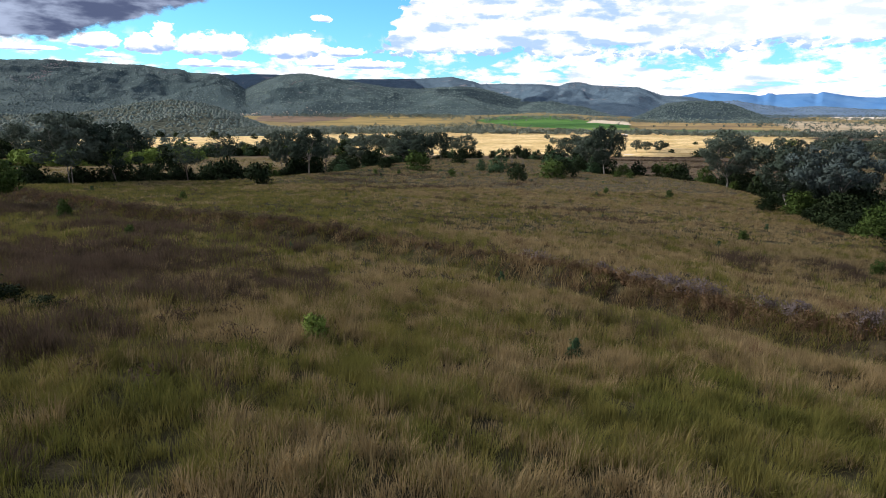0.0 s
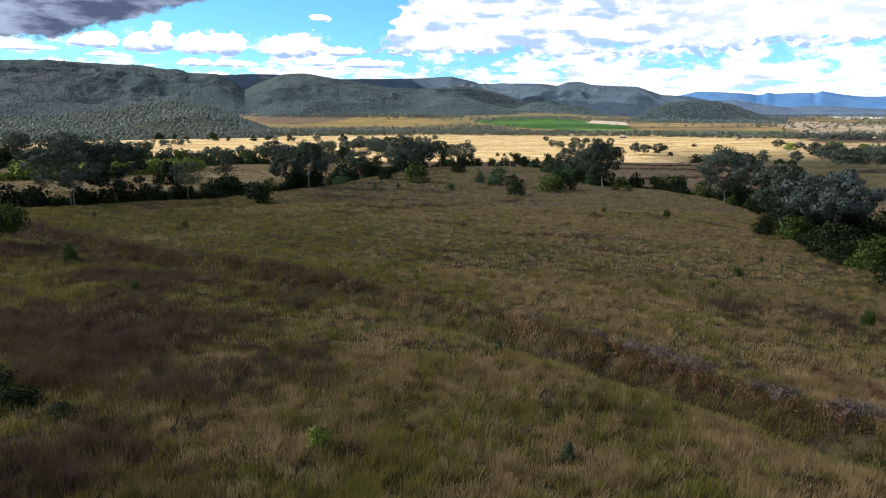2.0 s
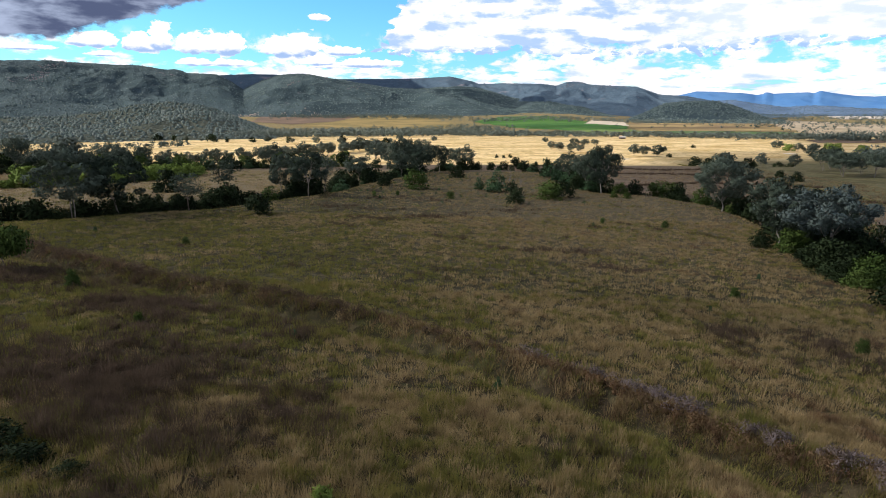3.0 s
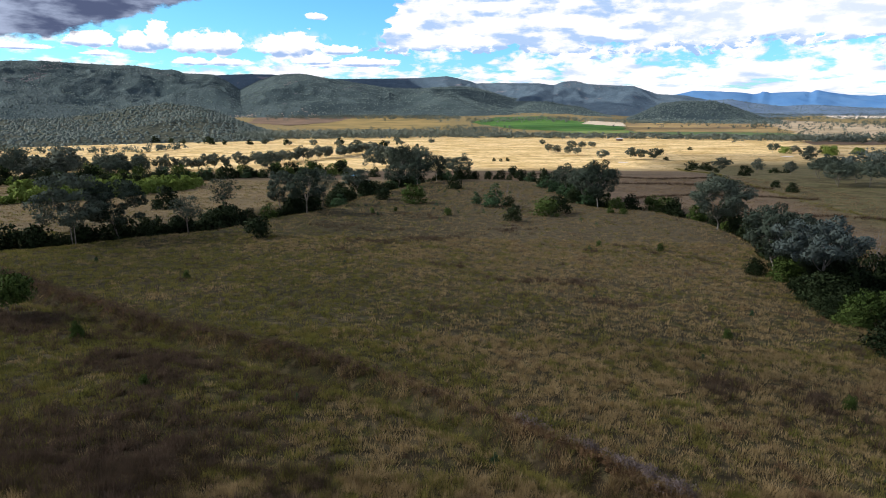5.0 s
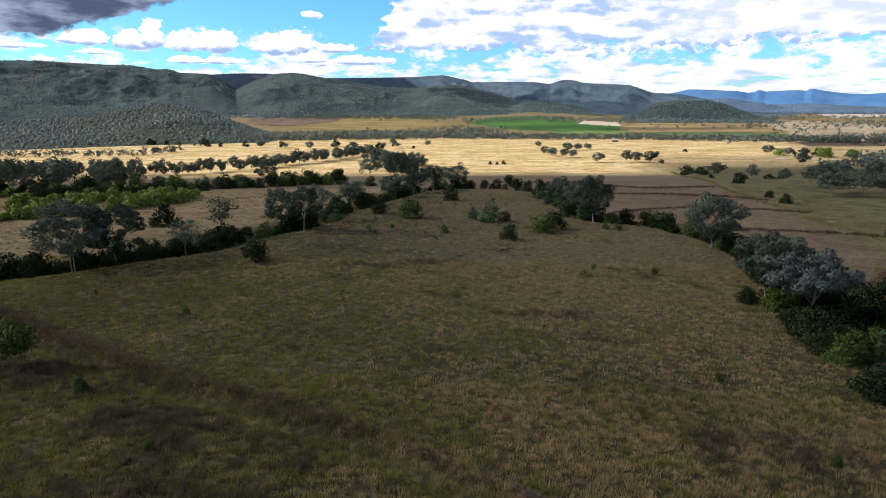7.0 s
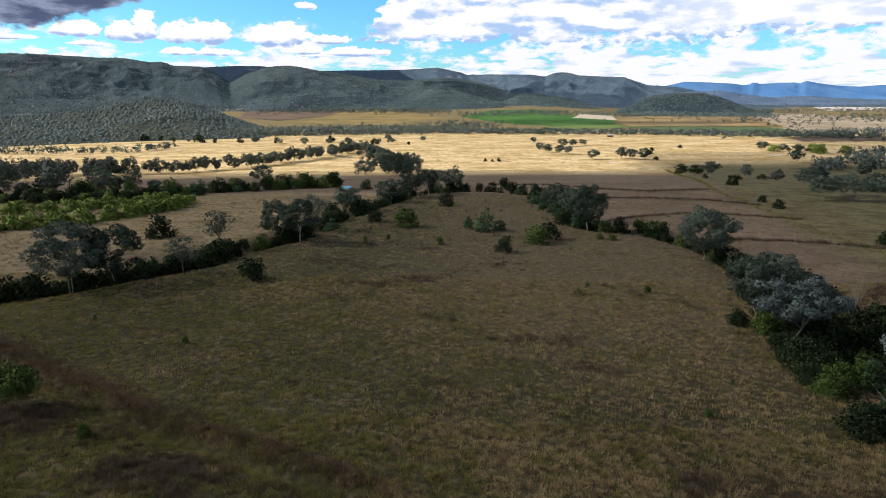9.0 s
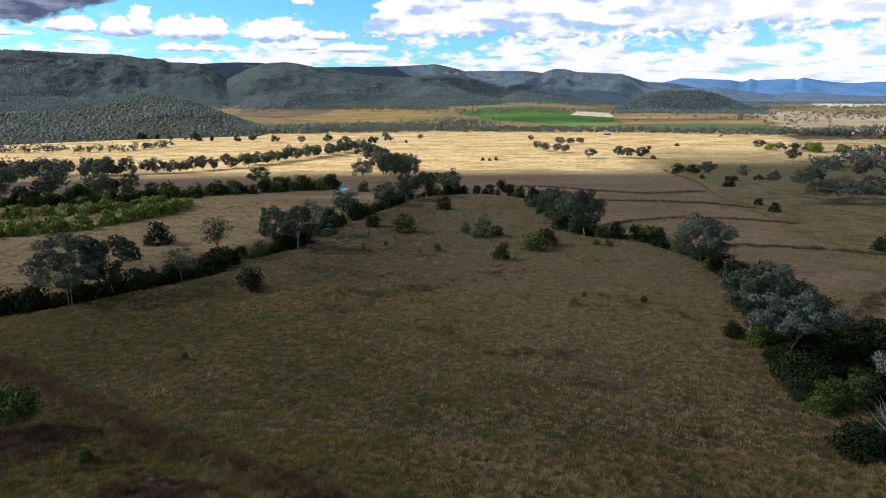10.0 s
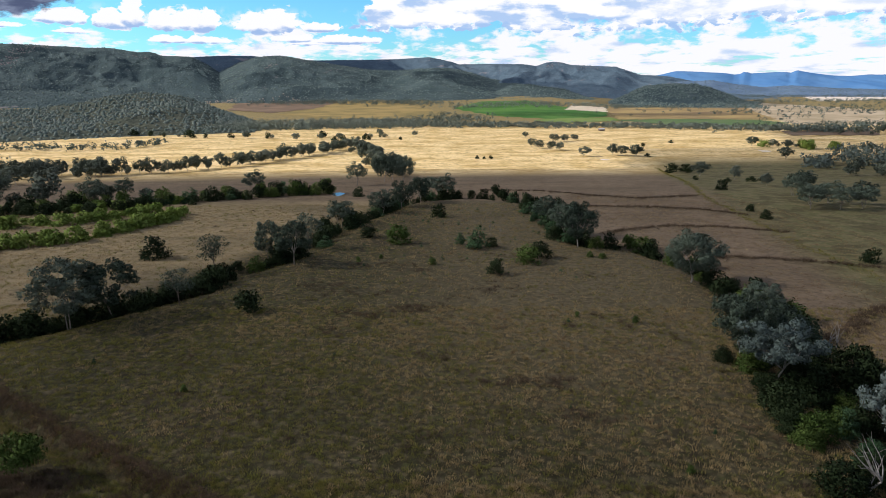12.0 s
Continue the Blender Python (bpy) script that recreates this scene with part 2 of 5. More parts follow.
def blade_material(name, a, b, dark, patch=0.5):
    """Grass: two tones in patches, varied from blade to blade."""
    m, n, shader, out = material(name, 0.8, 0.05)
    p = place(n)
    each = n.add("ShaderNodeNewGeometry").outputs["Random Per Island"]
    tone = n.mix(n.ramp(n.noise(p, patch, 5.0, 0.6), 0.36, 0.64), a, b)
    tone = n.mix(n.ramp(n.noise(p, 1.3, 2.0), 0.46, 0.66, 0.0, 0.7), tone, dark)
    tone = n.mix(n.ramp(n.noise(p, 0.11, 3.0), 0.45, 0.7, 0.0, 0.45), tone, b)
    tone = n.mix(n.math("MULTIPLY", each, 0.4), tone, dark)
    n.put(shader.inputs["Base Color"], tone)
    thin = n.add("ShaderNodeBsdfTranslucent")
    n.put(thin.inputs[0], tone)
    both = n.add("ShaderNodeMixShader")
    both.inputs[0].default_value = 0.35
    n.tree.links.new(shader.outputs[0], both.inputs[1])
    n.tree.links.new(thin.outputs[0], both.inputs[2])
    n.tree.links.new(both.outputs[0], out.inputs[0])
    return m


def leaf_material(name, a, b, spread=0.3):
    """Leaves: tone by leaf and by tree."""
    m, n, shader, out = material(name, 0.7, 0.06)
    each = n.add("ShaderNodeNewGeometry").outputs["Random Per Island"]
    tree = n.add("ShaderNodeObjectInfo").outputs["Random"]
    clump = n.noise(n.add("ShaderNodeTexCoord").outputs["Object"], 0.55, 2.0)
    tone = n.mix(n.ramp(n.math("ADD", n.math("MULTIPLY", each, spread), n.math("MULTIPLY", tree, 1.0 - spread)), 0.1, 0.9), a, b)
    tone = n.mix(n.ramp(clump, 0.35, 0.65, 0.0, 0.35), tone, tuple((p + q) / 2 * 1.25 for p, q in zip(a, b)))
    n.put(shader.inputs["Base Color"], tone)
    thin = n.add("ShaderNodeBsdfTranslucent")
    n.put(thin.inputs[0], tone)
    both = n.add("ShaderNodeMixShader")
    both.inputs[0].default_value = 0.08
    n.tree.links.new(shader.outputs[0], both.inputs[1])
    n.tree.links.new(thin.outputs[0], both.inputs[2])
    n.tree.links.new(both.outputs[0], out.inputs[0])
    return m


def bark_material(name, a, b):
    m, n, shader, _ = material(name, 0.8, 0.2)
    p = n.add("ShaderNodeTexCoord").outputs["Object"]
    grain = n.noise(p, 2.5, 5.0, 0.65)
    n.put(shader.inputs["Base Color"], n.mix(n.ramp(grain, 0.35, 0.65), a, b))
    bumped(n, shader, n.noise(p, 9.0, 4.0), 0.5, 0.05)
    return m


def forest_material(name, a, b, rock, rock_lo=0.66):
    """Wooded slopes far off: crowns as cells, painted shade between, bare rock breaking through."""
    m, n, shader, _ = material(name, 0.95, 0.1)
    p = place(n)
    cell = n.add("ShaderNodeTexVoronoi")
    n.put(cell.inputs["Vector"], p)
    cell.inputs["Scale"].default_value = 0.14
    big = n.noise(p, 0.006, 5.0, 0.6)
    tone = n.mix(n.ramp(big, 0.35, 0.65), a, b)
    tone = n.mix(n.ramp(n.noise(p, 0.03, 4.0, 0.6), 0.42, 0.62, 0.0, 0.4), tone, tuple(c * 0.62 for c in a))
    # Darker cell edges stand in for shade between the crowns.
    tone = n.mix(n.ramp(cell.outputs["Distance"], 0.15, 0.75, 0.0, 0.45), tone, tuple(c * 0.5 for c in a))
    stone = n.noise(p, 0.011, 6.0, 0.7)
    tone = n.mix(n.ramp(stone, rock_lo, rock_lo + 0.1, 0.0, 0.8), tone, rock)
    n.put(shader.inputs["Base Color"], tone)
    bumped(n, shader, n.math("MULTIPLY", cell.outputs["Distance"], -1.0), 0.7, 3.5)
    return m


def field_material(name, a, b, scale=0.02):
    m, n, shader, _ = material(name, 0.95, 0.1)
    p = place(n)
    n.put(shader.inputs["Base Color"], n.mix(n.ramp(n.noise(p, scale, 6.0, 0.62), 0.35, 0.65), a, b))
    return m


def plain_material(name, tone, rough=0.8, spec=0.3):
    m, n, shader, _ = material(name, rough, spec)
    p = place(n)
    n.put(shader.inputs["Base Color"], n.mix(n.noise(p, 6.0, 4.0), tone, tuple(c * 0.75 for c in tone)))
    return m


def water_material():
    m, n, shader, _ = material("pond_water", 0.12, 0.35)
    shader.inputs["Base Color"].default_value = (0.12, 0.13, 0.13, 1)
    bumped(n, shader, n.noise(place(n), 1.5, 2.0), 0.05, 0.05)
    return m


def cloud_material(name, clear_share):
    """Vapour: part of the light goes straight on, the rest is scattered."""
    m, n, shader, out = material(name, 1.0, 0.0)
    thin = n.add("ShaderNodeBsdfTranslucent")
    thin.inputs[0].default_value = (0.50, 0.54, 0.62, 1)
    clear = n.add("ShaderNodeBsdfTransparent")
    both = n.add("ShaderNodeMixShader")
    both.inputs[0].default_value = clear_share
    n.tree.links.new(thin.outputs[0], both.inputs[1])
    n.tree.links.new(clear.outputs[0], both.inputs[2])
    n.tree.links.new(both.outputs[0], out.inputs[0])
    return m


GROUND = ground_material()
STRAW = blade_material("straw_grass", (0.480, 0.362, 0.188), (0.362, 0.274, 0.132), (0.176, 0.132, 0.062))
OLIVE = blade_material("olive_grass", (0.194, 0.194, 0.047), (0.282, 0.245, 0.072), (0.084, 0.088, 0.024))
RUST = blade_material("rust_grass", (0.27, 0.17, 0.09), (0.21, 0.145, 0.085), (0.11, 0.07, 0.042))
MAUVE = blade_material("mauve_weed", (0.32, 0.265, 0.255), (0.24, 0.19, 0.175), (0.12, 0.092, 0.08))
PLUM = blade_material("plum_weed", (0.165, 0.118, 0.084), (0.120, 0.088, 0.058), (0.055, 0.041, 0.026))
LEAF_GUM = leaf_material("gum_leaf", (0.030, 0.047, 0.032), (0.128, 0.162, 0.122))
LEAF_BLUE = leaf_material("blue_gum_leaf", (0.066, 0.092, 0.084), (0.190, 0.236, 0.214))
LEAF_DARK = leaf_material("dark_leaf", (0.011, 0.020, 0.008), (0.037, 0.055, 0.023))
LEAF_GREEN = leaf_material("green_leaf", (0.045, 0.078, 0.018), (0.10, 0.145, 0.036))
LEAF_WILLOW = leaf_material("willow_leaf", (0.105, 0.165, 0.030), (0.215, 0.29, 0.066))
LEAF_PINE = leaf_material("pine_leaf", (0.036, 0.074, 0.034), (0.072, 0.128, 0.060))
# Valley gums: paler, greyer copies of the near leaf, haze mixed into the colour.
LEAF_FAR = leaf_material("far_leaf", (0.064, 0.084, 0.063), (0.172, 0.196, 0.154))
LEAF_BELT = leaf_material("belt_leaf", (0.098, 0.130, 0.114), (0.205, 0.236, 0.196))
BARK_PALE = bark_material("pale_bark", (0.40, 0.37, 0.335), (0.20, 0.18, 0.16))
BARK_GREY = bark_material("grey_bark", (0.31, 0.285, 0.25), (0.15, 0.13, 0.112))
BARK_DARK = bark_material("dark_bark", (0.16, 0.13, 0.105), (0.09, 0.075, 0.06))
BARK_DEAD = bark_material("bleached_wood", (0.33, 0.31, 0.285), (0.19, 0.175, 0.16))
CLOUD = cloud_material("cloud_vapour", 0.72)
CLOUD_DENSE = cloud_material("dense_cloud_vapour", 0.3)
WATER = water_material()


# ---- meshes ----
def mesh_np(name, verts, faces, mat, smooth=False, normals=None):
    me = bpy.data.meshes.new(name)
    verts, faces = np.asarray(verts, np.float32), np.asarray(faces, np.int32)
    count, corners = faces.shape
    me.vertices.add(len(verts))
    me.vertices.foreach_set("co", verts.ravel())
    me.loops.add(count * corners)
    me.loops.foreach_set("vertex_index", faces.ravel())
    me.polygons.add(count)
    me.polygons.foreach_set("loop_start", np.arange(0, count * corners, corners, dtype=np.int32))
    if smooth:
        me.polygons.foreach_set("use_smooth", np.ones(count, bool))
    me.materials.append(mat)
    me.update(calc_edges=True)
    me.validate()
    if normals is not None:
        me.normals_split_custom_set_from_vertices(np.asarray(normals, np.float32))
    return me


def part(name, mesh, parent, label=""):
    ob = new(name, mesh)
    ob.parent = parent
    return tagged(ob, label)


def grid_faces(rows, cols, close=False):
    i = np.arange(rows - 1)[:, None] * cols
    j = np.arange(cols if close else cols - 1)[None, :]
    k = (j + 1) % cols
    return np.stack([i + j, i + k, i + cols + k, i + cols + j], -1).reshape(-1, 4)


# ---- ground ----
def line_distance(x, y, line):
    best = np.full(np.shape(x), 1e9)
    for (ax, ay), (bx, by) in zip(line, line[1:]):
        dx, dy = bx - ax, by - ay
        t = np.clip(((x - ax) * dx + (y - ay) * dy) / (dx * dx + dy * dy), 0, 1)
        best = np.minimum(best, np.hypot(x - ax - t * dx, y - ay - t * dy))
    return best


def along(line, step):
    """Points every so many metres along a line."""
    out = []
    for (ax, ay), (bx, by) in zip(line, line[1:]):
        n = max(1, int(math.hypot(bx - ax, by - ay) / step))
        out += [(ax + (bx - ax) * i / n, ay + (by - ay) * i / n) for i in range(n)]
    return out


def smooth_step(lo, hi, v):
    t = np.clip((v - lo) / (hi - lo), 0, 1)
    return t * t * (3 - 2 * t)


BANK = [(-84, 98), (-56, 77), (-44, 68), (-34, 61), (-21, 53), (-13, 49), (-3.5, 44), (2.5, 38), (7, 33), (11.5, 29), (15, 25), (17, 22), (24, 13)]
CREEK_LEFT = [(-135, 50), (-100, 80), (-79, 101), (-68, 115), (-58, 130), (-52, 140), (-47, 158), (-40, 171), (-35, 186), (-31, 214), (-20, 250), (-6, 287)]
CREEK_RIGHT = [(-6, 287), (14, 297), (32, 296), (50, 278), (50, 222), (52, 192), (66, 186), (74, 162), (72, 136), (64, 107), (61, 86), (60, 68), (60, 45), (66, 10)]
FIELD_BANKS = [[(30, 321), (61, 314), (85, 294), (101, 285), (131, 292)], [(62, 262), (76, 263), (97, 260), (117, 253), (129, 239)],
               [(62, 206), (69, 210), (88, 218), (108, 215), (126, 205)], [(76, 168), (88, 170), (98, 169), (111, 164), (126, 156), (150, 142)], [(74, 104), (82, 110), (91, 118), (101, 125), (130, 138)]]
FENCE_LINE = [(208, 545), (172, 410), (134, 288), (125, 224), (119, 186), (117, 162), (116, 140)]
DITCH = [(x - 1.3, y - 1.7) for x, y in BANK]


def height(x, y):
    x, y = np.asarray(x, float), np.asarray(y, float)
    yy = np.where(y < 0, -60 * (1 - np.exp(np.minimum(y, 0) / 60)), y)
    a, b = np.tanh(x / 110), yy / 100
    e = np.exp(-b)
    hill = 5.16 - 0.406 * a - 2.81 * b + 0.042 * a * b + 0.023 * a * a + 9.448 * e - 9.153 * a * e - 1.503 * a * a * e
    z = hill + (-26 - hill) * smooth_step(290, 640, np.hypot(x * 0.6, y))
    close = np.exp(-np.hypot(x, y) / 260)
    z = z + close * (0.25 * np.sin(x * 0.21 + 0.7 * np.sin(y * 0.13)) * np.sin(y * 0.17 + 1.1) + 0.12 * np.sin(x * 0.9 + y * 0.4) * np.sin(y * 0.8))
    z = z + 0.75 * np.exp(-(line_distance(x, y, BANK) / 1.2) ** 2) - 0.5 * np.exp(-(line_distance(x, y, DITCH) / 1.1) ** 2)
    z = z - 1.8 * np.exp(-(line_distance(x, y, CREEK_LEFT) / 4.5) ** 2) - 1.8 * np.exp(-(line_distance(x, y, CREEK_RIGHT) / 4.5) ** 2)
    z = z + 0.022 * np.clip(np.hypot(x, y) - 1300, 0, 1300) * smooth_step(19, 9, np.degrees(np.arctan2(x, y))) * (y > 0)
    for line in FIELD_BANKS:
        z = z + 0.5 * np.exp(-(line_distance(x, y, line) / 2.2) ** 2)
    return z


def build_ground():
    az = np.radians(np.concatenate([np.arange(-50, 50, 0.5), np.arange(50, 310, 4.0)]))
    r = np.concatenate([[0.0], np.geomspace(2.5, 4890, 340)])
    x, y = r[:, None] * np.sin(az), r[:, None] * np.cos(az)
    verts = np.stack([x, y, height(x, y)], -1).reshape(-1, 3)
    ob = new("ground", mesh_np("ground", verts, grid_faces(len(r), len(az), True)[:, ::-1], GROUND, True))
    tagged(ob, "rolling dry pasture running down to a wide flat valley", "ground", kind="structure")


build_ground()


def field_sheet(name, corners, lift, mat, label):
    """A crop field on the flat valley floor, with a soft-edged outline."""
    pts = []
    for (ax, ay), (bx, by) in zip(corners, corners[1:] + corners[:1]):
        for i in range(12):
            t = i / 12
            k = 6 * math.sin(ax + i * 1.9)
            pts.append((ax + (bx - ax) * t + k, ay + (by - ay) * t + k))
    bm = bmesh.new()
    top = bm.faces.new([bm.verts.new((x, y, 0)) for x, y in pts])
    top.normal_update()
    if top.normal.z < 0:
        top.normal_flip()
    bmesh.ops.triangulate(bm, faces=bm.faces[:])
    bmesh.ops.subdivide_edges(bm, edges=bm.edges[:], cuts=6, use_grid_fill=True)
    bm.verts.ensure_lookup_table()
    at = np.array([v.co[:2] for v in bm.verts])
    for v, z in zip(bm.verts, height(at[:, 0], at[:, 1])):
        v.co.z = z + lift + 0.25
    me = bpy.data.meshes.new(name)
    bm.to_mesh(me)
    bm.free()
    me.materials.append(mat)
    tagged(new(name, me), label, "field", "valley fields", "structure")


field_sheet("crop_field", [(83, 1734), (193, 2089), (349, 2132), (397, 1862), (475, 1627), (425, 1437), (300, 1321), (171, 1431)], 0.30,
            field_material("lucerne", (0.050, 0.150, 0.030), (0.10, 0.21, 0.045), 0.012), "bright green irrigated crop field on the valley floor")
field_sheet("crop_field", [(227, 1311), (309, 1362), (416, 1390), (408, 1283), (275, 1210)], 0.45,
            field_material("fresh_crop", (0.16, 0.24, 0.06), (0.20, 0.25, 0.08), 0.012), "pale fresh green strip of crop beside the gum belt")
field_sheet("crop_field", [(403, 1305), (533, 1320), (678, 1262), (692, 1166), (561, 1059), (444, 1135)], 0.30,
            field_material("young_crop", (0.09, 0.155, 0.06), (0.13, 0.18, 0.07), 0.012), "dull green young crop field beside the gum belt")
field_sheet("stubble_field", [(380, 1678), (454, 1914), (554, 1914), (480, 1626)], 0.6,
            field_material("pale_stubble", (0.72, 0.62, 0.48), (0.62, 0.52, 0.38), 0.02), "pale bleached stubble field at the foot of the hills")
field_sheet("ploughed_field", [(480, 1626), (557, 1914), (795, 1954), (987, 1911), (799, 1478), (736, 1290), (533, 1325), (420, 1340)], 0.45,
            field_material("brown_field", (0.40, 0.29, 0.12), (0.21, 0.15, 0.085), 0.006), "brown and straw-coloured ploughed field beyond the crop")
field_sheet("grazing_field", [(-347, 1541), (-281, 2195), (-188, 2228), (-150, 2500), (-44, 1953), (61, 1552), (29, 1363), (-177, 1373)], 0.3,
            field_material("dry_grazing", (0.36, 0.26, 0.10), (0.22, 0.175, 0.07), 0.014), "ochre grazing field below the wooded range")
field_sheet("grazing_field", [(-512, 1712), (-639, 2300), (-424, 2400), (-268, 2200), (-290, 1770), (-374, 1599)], 0.55,
            field_material("brown_grazing", (0.24, 0.165, 0.11), (0.16, 0.115, 0.08), 0.014), "dull brown cleared ground below the wooded range")
field_sheet("stubble_field", [(955, 1918), (1220, 2246), (1224, 1955), (1208, 1620), (813, 1084), (673, 1135), (793, 1479)], 0.3,
            field_material("bleached_plain", (0.52, 0.42, 0.29), (0.36, 0.29, 0.18), 0.012), "bleached open plain dotted with trees")
field_sheet("stubble_field", [(1864, 3077), (2538, 3423), (1931, 2600), (1511, 2382)], 0.5,
            field_material("white_plain", (0.78, 0.70, 0.60), (0.62, 0.53, 0.42), 0.004), "far white stubble between dark tree belts")
field_sheet("stubble_field", [(1861, 3719), (2387, 4133), (2117, 3607), (1676, 3147)], 0.5,
            field_material("white_patches", (0.80, 0.74, 0.66), (0.30, 0.29, 0.25), 0.02), "far pale clearings broken by trees")
field_sheet("ploughed_field", [(559, 969), (731, 1009), (656, 881), (533, 895)], 0.3,
            field_material("dull_fallow", (0.20, 0.145, 0.10), (0.15, 0.11, 0.075), 0.02), "dull brown fallow field behind the groves")


# ---- clouds that shade the near pasture ----
def cloud(name, inside, reach, base, label, mat=CLOUD):
    """A heap of vapour over the ground that it shades; inside(x, y): above 0 under the cloud."""
    off = Vector((sun_way.x, sun_way.y)) / sun_way.z * (base + 26)
    x0, x1, y0, y1 = reach
    nx, ny = int((x1 - x0) / 18), int((y1 - y0) / 18)
    gx, gy = np.meshgrid(np.linspace(x0, x1, nx), np.linspace(y0, y1, ny))
    wob = np.array([noise.fractal((a / 90, b / 90, 2.0), 1.0, 2.0, 4) for a, b in zip(gx.ravel(), gy.ravel())]).reshape(gx.shape)
    deep = inside(gx, gy) + 16 * wob
    thick = np.sqrt(np.maximum(deep, 0)) * 7 * (1 + 0.35 * wob)
    under = -np.minimum(np.maximum(deep, 0), 25) * (0.6 + 0.5 * wob)
    px, py = gx + off.x, gy + off.y
    keep = deep > 0
    f = grid_faces(ny, nx)
    f = f[keep.ravel()[f].any(1)]
    n = nx * ny
    top = np.stack([px, py, base + thick], -1).reshape(-1, 3)
    bottom = np.stack([px, py, base + under - 0.5], -1).reshape(-1, 3)
    me = mesh_np(name, np.concatenate([top, bottom]), np.concatenate([f, f[:, ::-1] + n]), mat, True)
    tagged(new(name, me), label, "cloud", "clouds", "structure")


def over_hill(x, y):
    front = 535 + 120 * smooth_step(-150, -420, x) + 190 * smooth_step(195, 270, x) + 230 * smooth_step(450, 560, x)
    return np.minimum(np.minimum(front - y, y + 700), np.minimum(x + 1000, 1150 - x))


def over_crop(x, y):
    return 80 * (1 - np.hypot((x - 470) / 300, (y - 1490) / 75))


cloud("cloud", over_hill, (-1100, 1250, -800, 1080), 520, "broad grey-bottomed cumulus cloud shading the near pasture")
def over_back_ridge(x, y):
    x = x - 340
    az = np.degrees(np.arctan2(x, y))
    return np.minimum(np.minimum((az + 24) * 50, (-3.0 - az) * 50), np.minimum(np.hypot(x, y) - 3560, 4500 - np.hypot(x, y)))


def over_tail(x, y):
    return 260 * (1 - np.hypot((x - 680) / 420, (y - 3050) / 420))


cloud("cloud", over_back_ridge, (-1700, 400, 3300, 4600), 1000, "high grey cumulus cloud shading the ridge behind", CLOUD_DENSE)
cloud("cloud", over_tail, (220, 1140, 2600, 3500), 1000, "high grey cumulus cloud shading the wooded tail of the range")
def over_right_hill(x, y):
    return 220 * (1 - np.hypot((x - 960) / 330, (y - 2260) / 300))


cloud("cloud", over_right_hill, (580, 1340, 1900, 2620), 1000, "high grey cumulus cloud shading the low wooded hill")
cloud("cloud", over_crop, (100, 840, 1380, 1600), 520, "small white cumulus cloud shading part of the crop")


# ---- hills ----
def range_height(x, y, ridge, near, far, seed, spur):
    az = np.degrees(np.arctan2(x, y))
    r = np.hypot(x, y)
    top = np.interp(az, [a for a, _ in ridge], [z for _, z in ridge])
    s = (r - near) / (far - near)
    rise = np.where(s < 1, np.clip(s, 0, 1) ** 0.85, 1 - 1.5 * (s - 1))
    return -27 + (top + 27) * rise, s, top


def spur_noise(x, y, seed):
    """Spurs and gullies: folded noise at four sizes, bent by a broad one."""
    out = np.empty(x.size)
    for i, (a, b) in enumerate(zip(x.ravel(), y.ravel())):
        w = 120 * noise.noise((a / 400, b / 400, seed + 20))
        a, b = a + w, b - w
        v = 1.0 - 2.2 * abs(noise.noise((a / 560, b / 900, seed)))
        v += 0.55 * (1 - 2.4 * abs(noise.noise((a / 250, b / 380, seed + 5))))
        v += 0.26 * (1 - 2.4 * abs(noise.noise((a / 110, b / 150, seed + 9))))
        v += 0.12 * (1 - 2.4 * abs(noise.noise((a / 50, b / 60, seed + 13))))
        out[i] = v - 0.55
    return out.reshape(x.shape)


def crowns(name, xyz, size, mat, seed):
    """Far tree crowns, each a small uneven heap of leaf faces."""
    rng = np.random.default_rng(seed)
    n = len(xyz)
    ring = np.radians(np.arange(5) * 72.0)
    low = np.stack([np.cos(ring), np.sin(ring), np.zeros(5) - 0.1], -1)
    mid = np.stack([0.85 * np.cos(ring + 0.6), 0.85 * np.sin(ring + 0.6), np.zeros(5) + 0.7], -1)
    base = np.concatenate([low, mid, [[0.0, 0.0, 1.15]]])
    k = np.arange(5)
    j = (k + 1) % 5
    tris = np.concatenate([np.stack([k, j, 5 + k], -1), np.stack([j, 5 + j, 5 + k], -1), np.stack([5 + k, 5 + j, k * 0 + 10], -1)])
    s = np.asarray(size)[:, None, None] * rng.uniform(0.68, 1.32, (n, 11, 3))
    spin = rng.uniform(0, 6.28, n)
    v = base[None] * s
    c, d = np.cos(spin)[:, None], np.sin(spin)[:, None]
    v = np.stack([v[..., 0] * c - v[..., 1] * d, v[..., 0] * d + v[..., 1] * c, v[..., 2] * 1.1], -1) + np.asarray(xyz)[:, None, :]
    f = (tris[None] + 11 * np.arange(n)[:, None, None]).reshape(-1, 3)
    return mesh_np(name, v.reshape(-1, 3), f, mat)


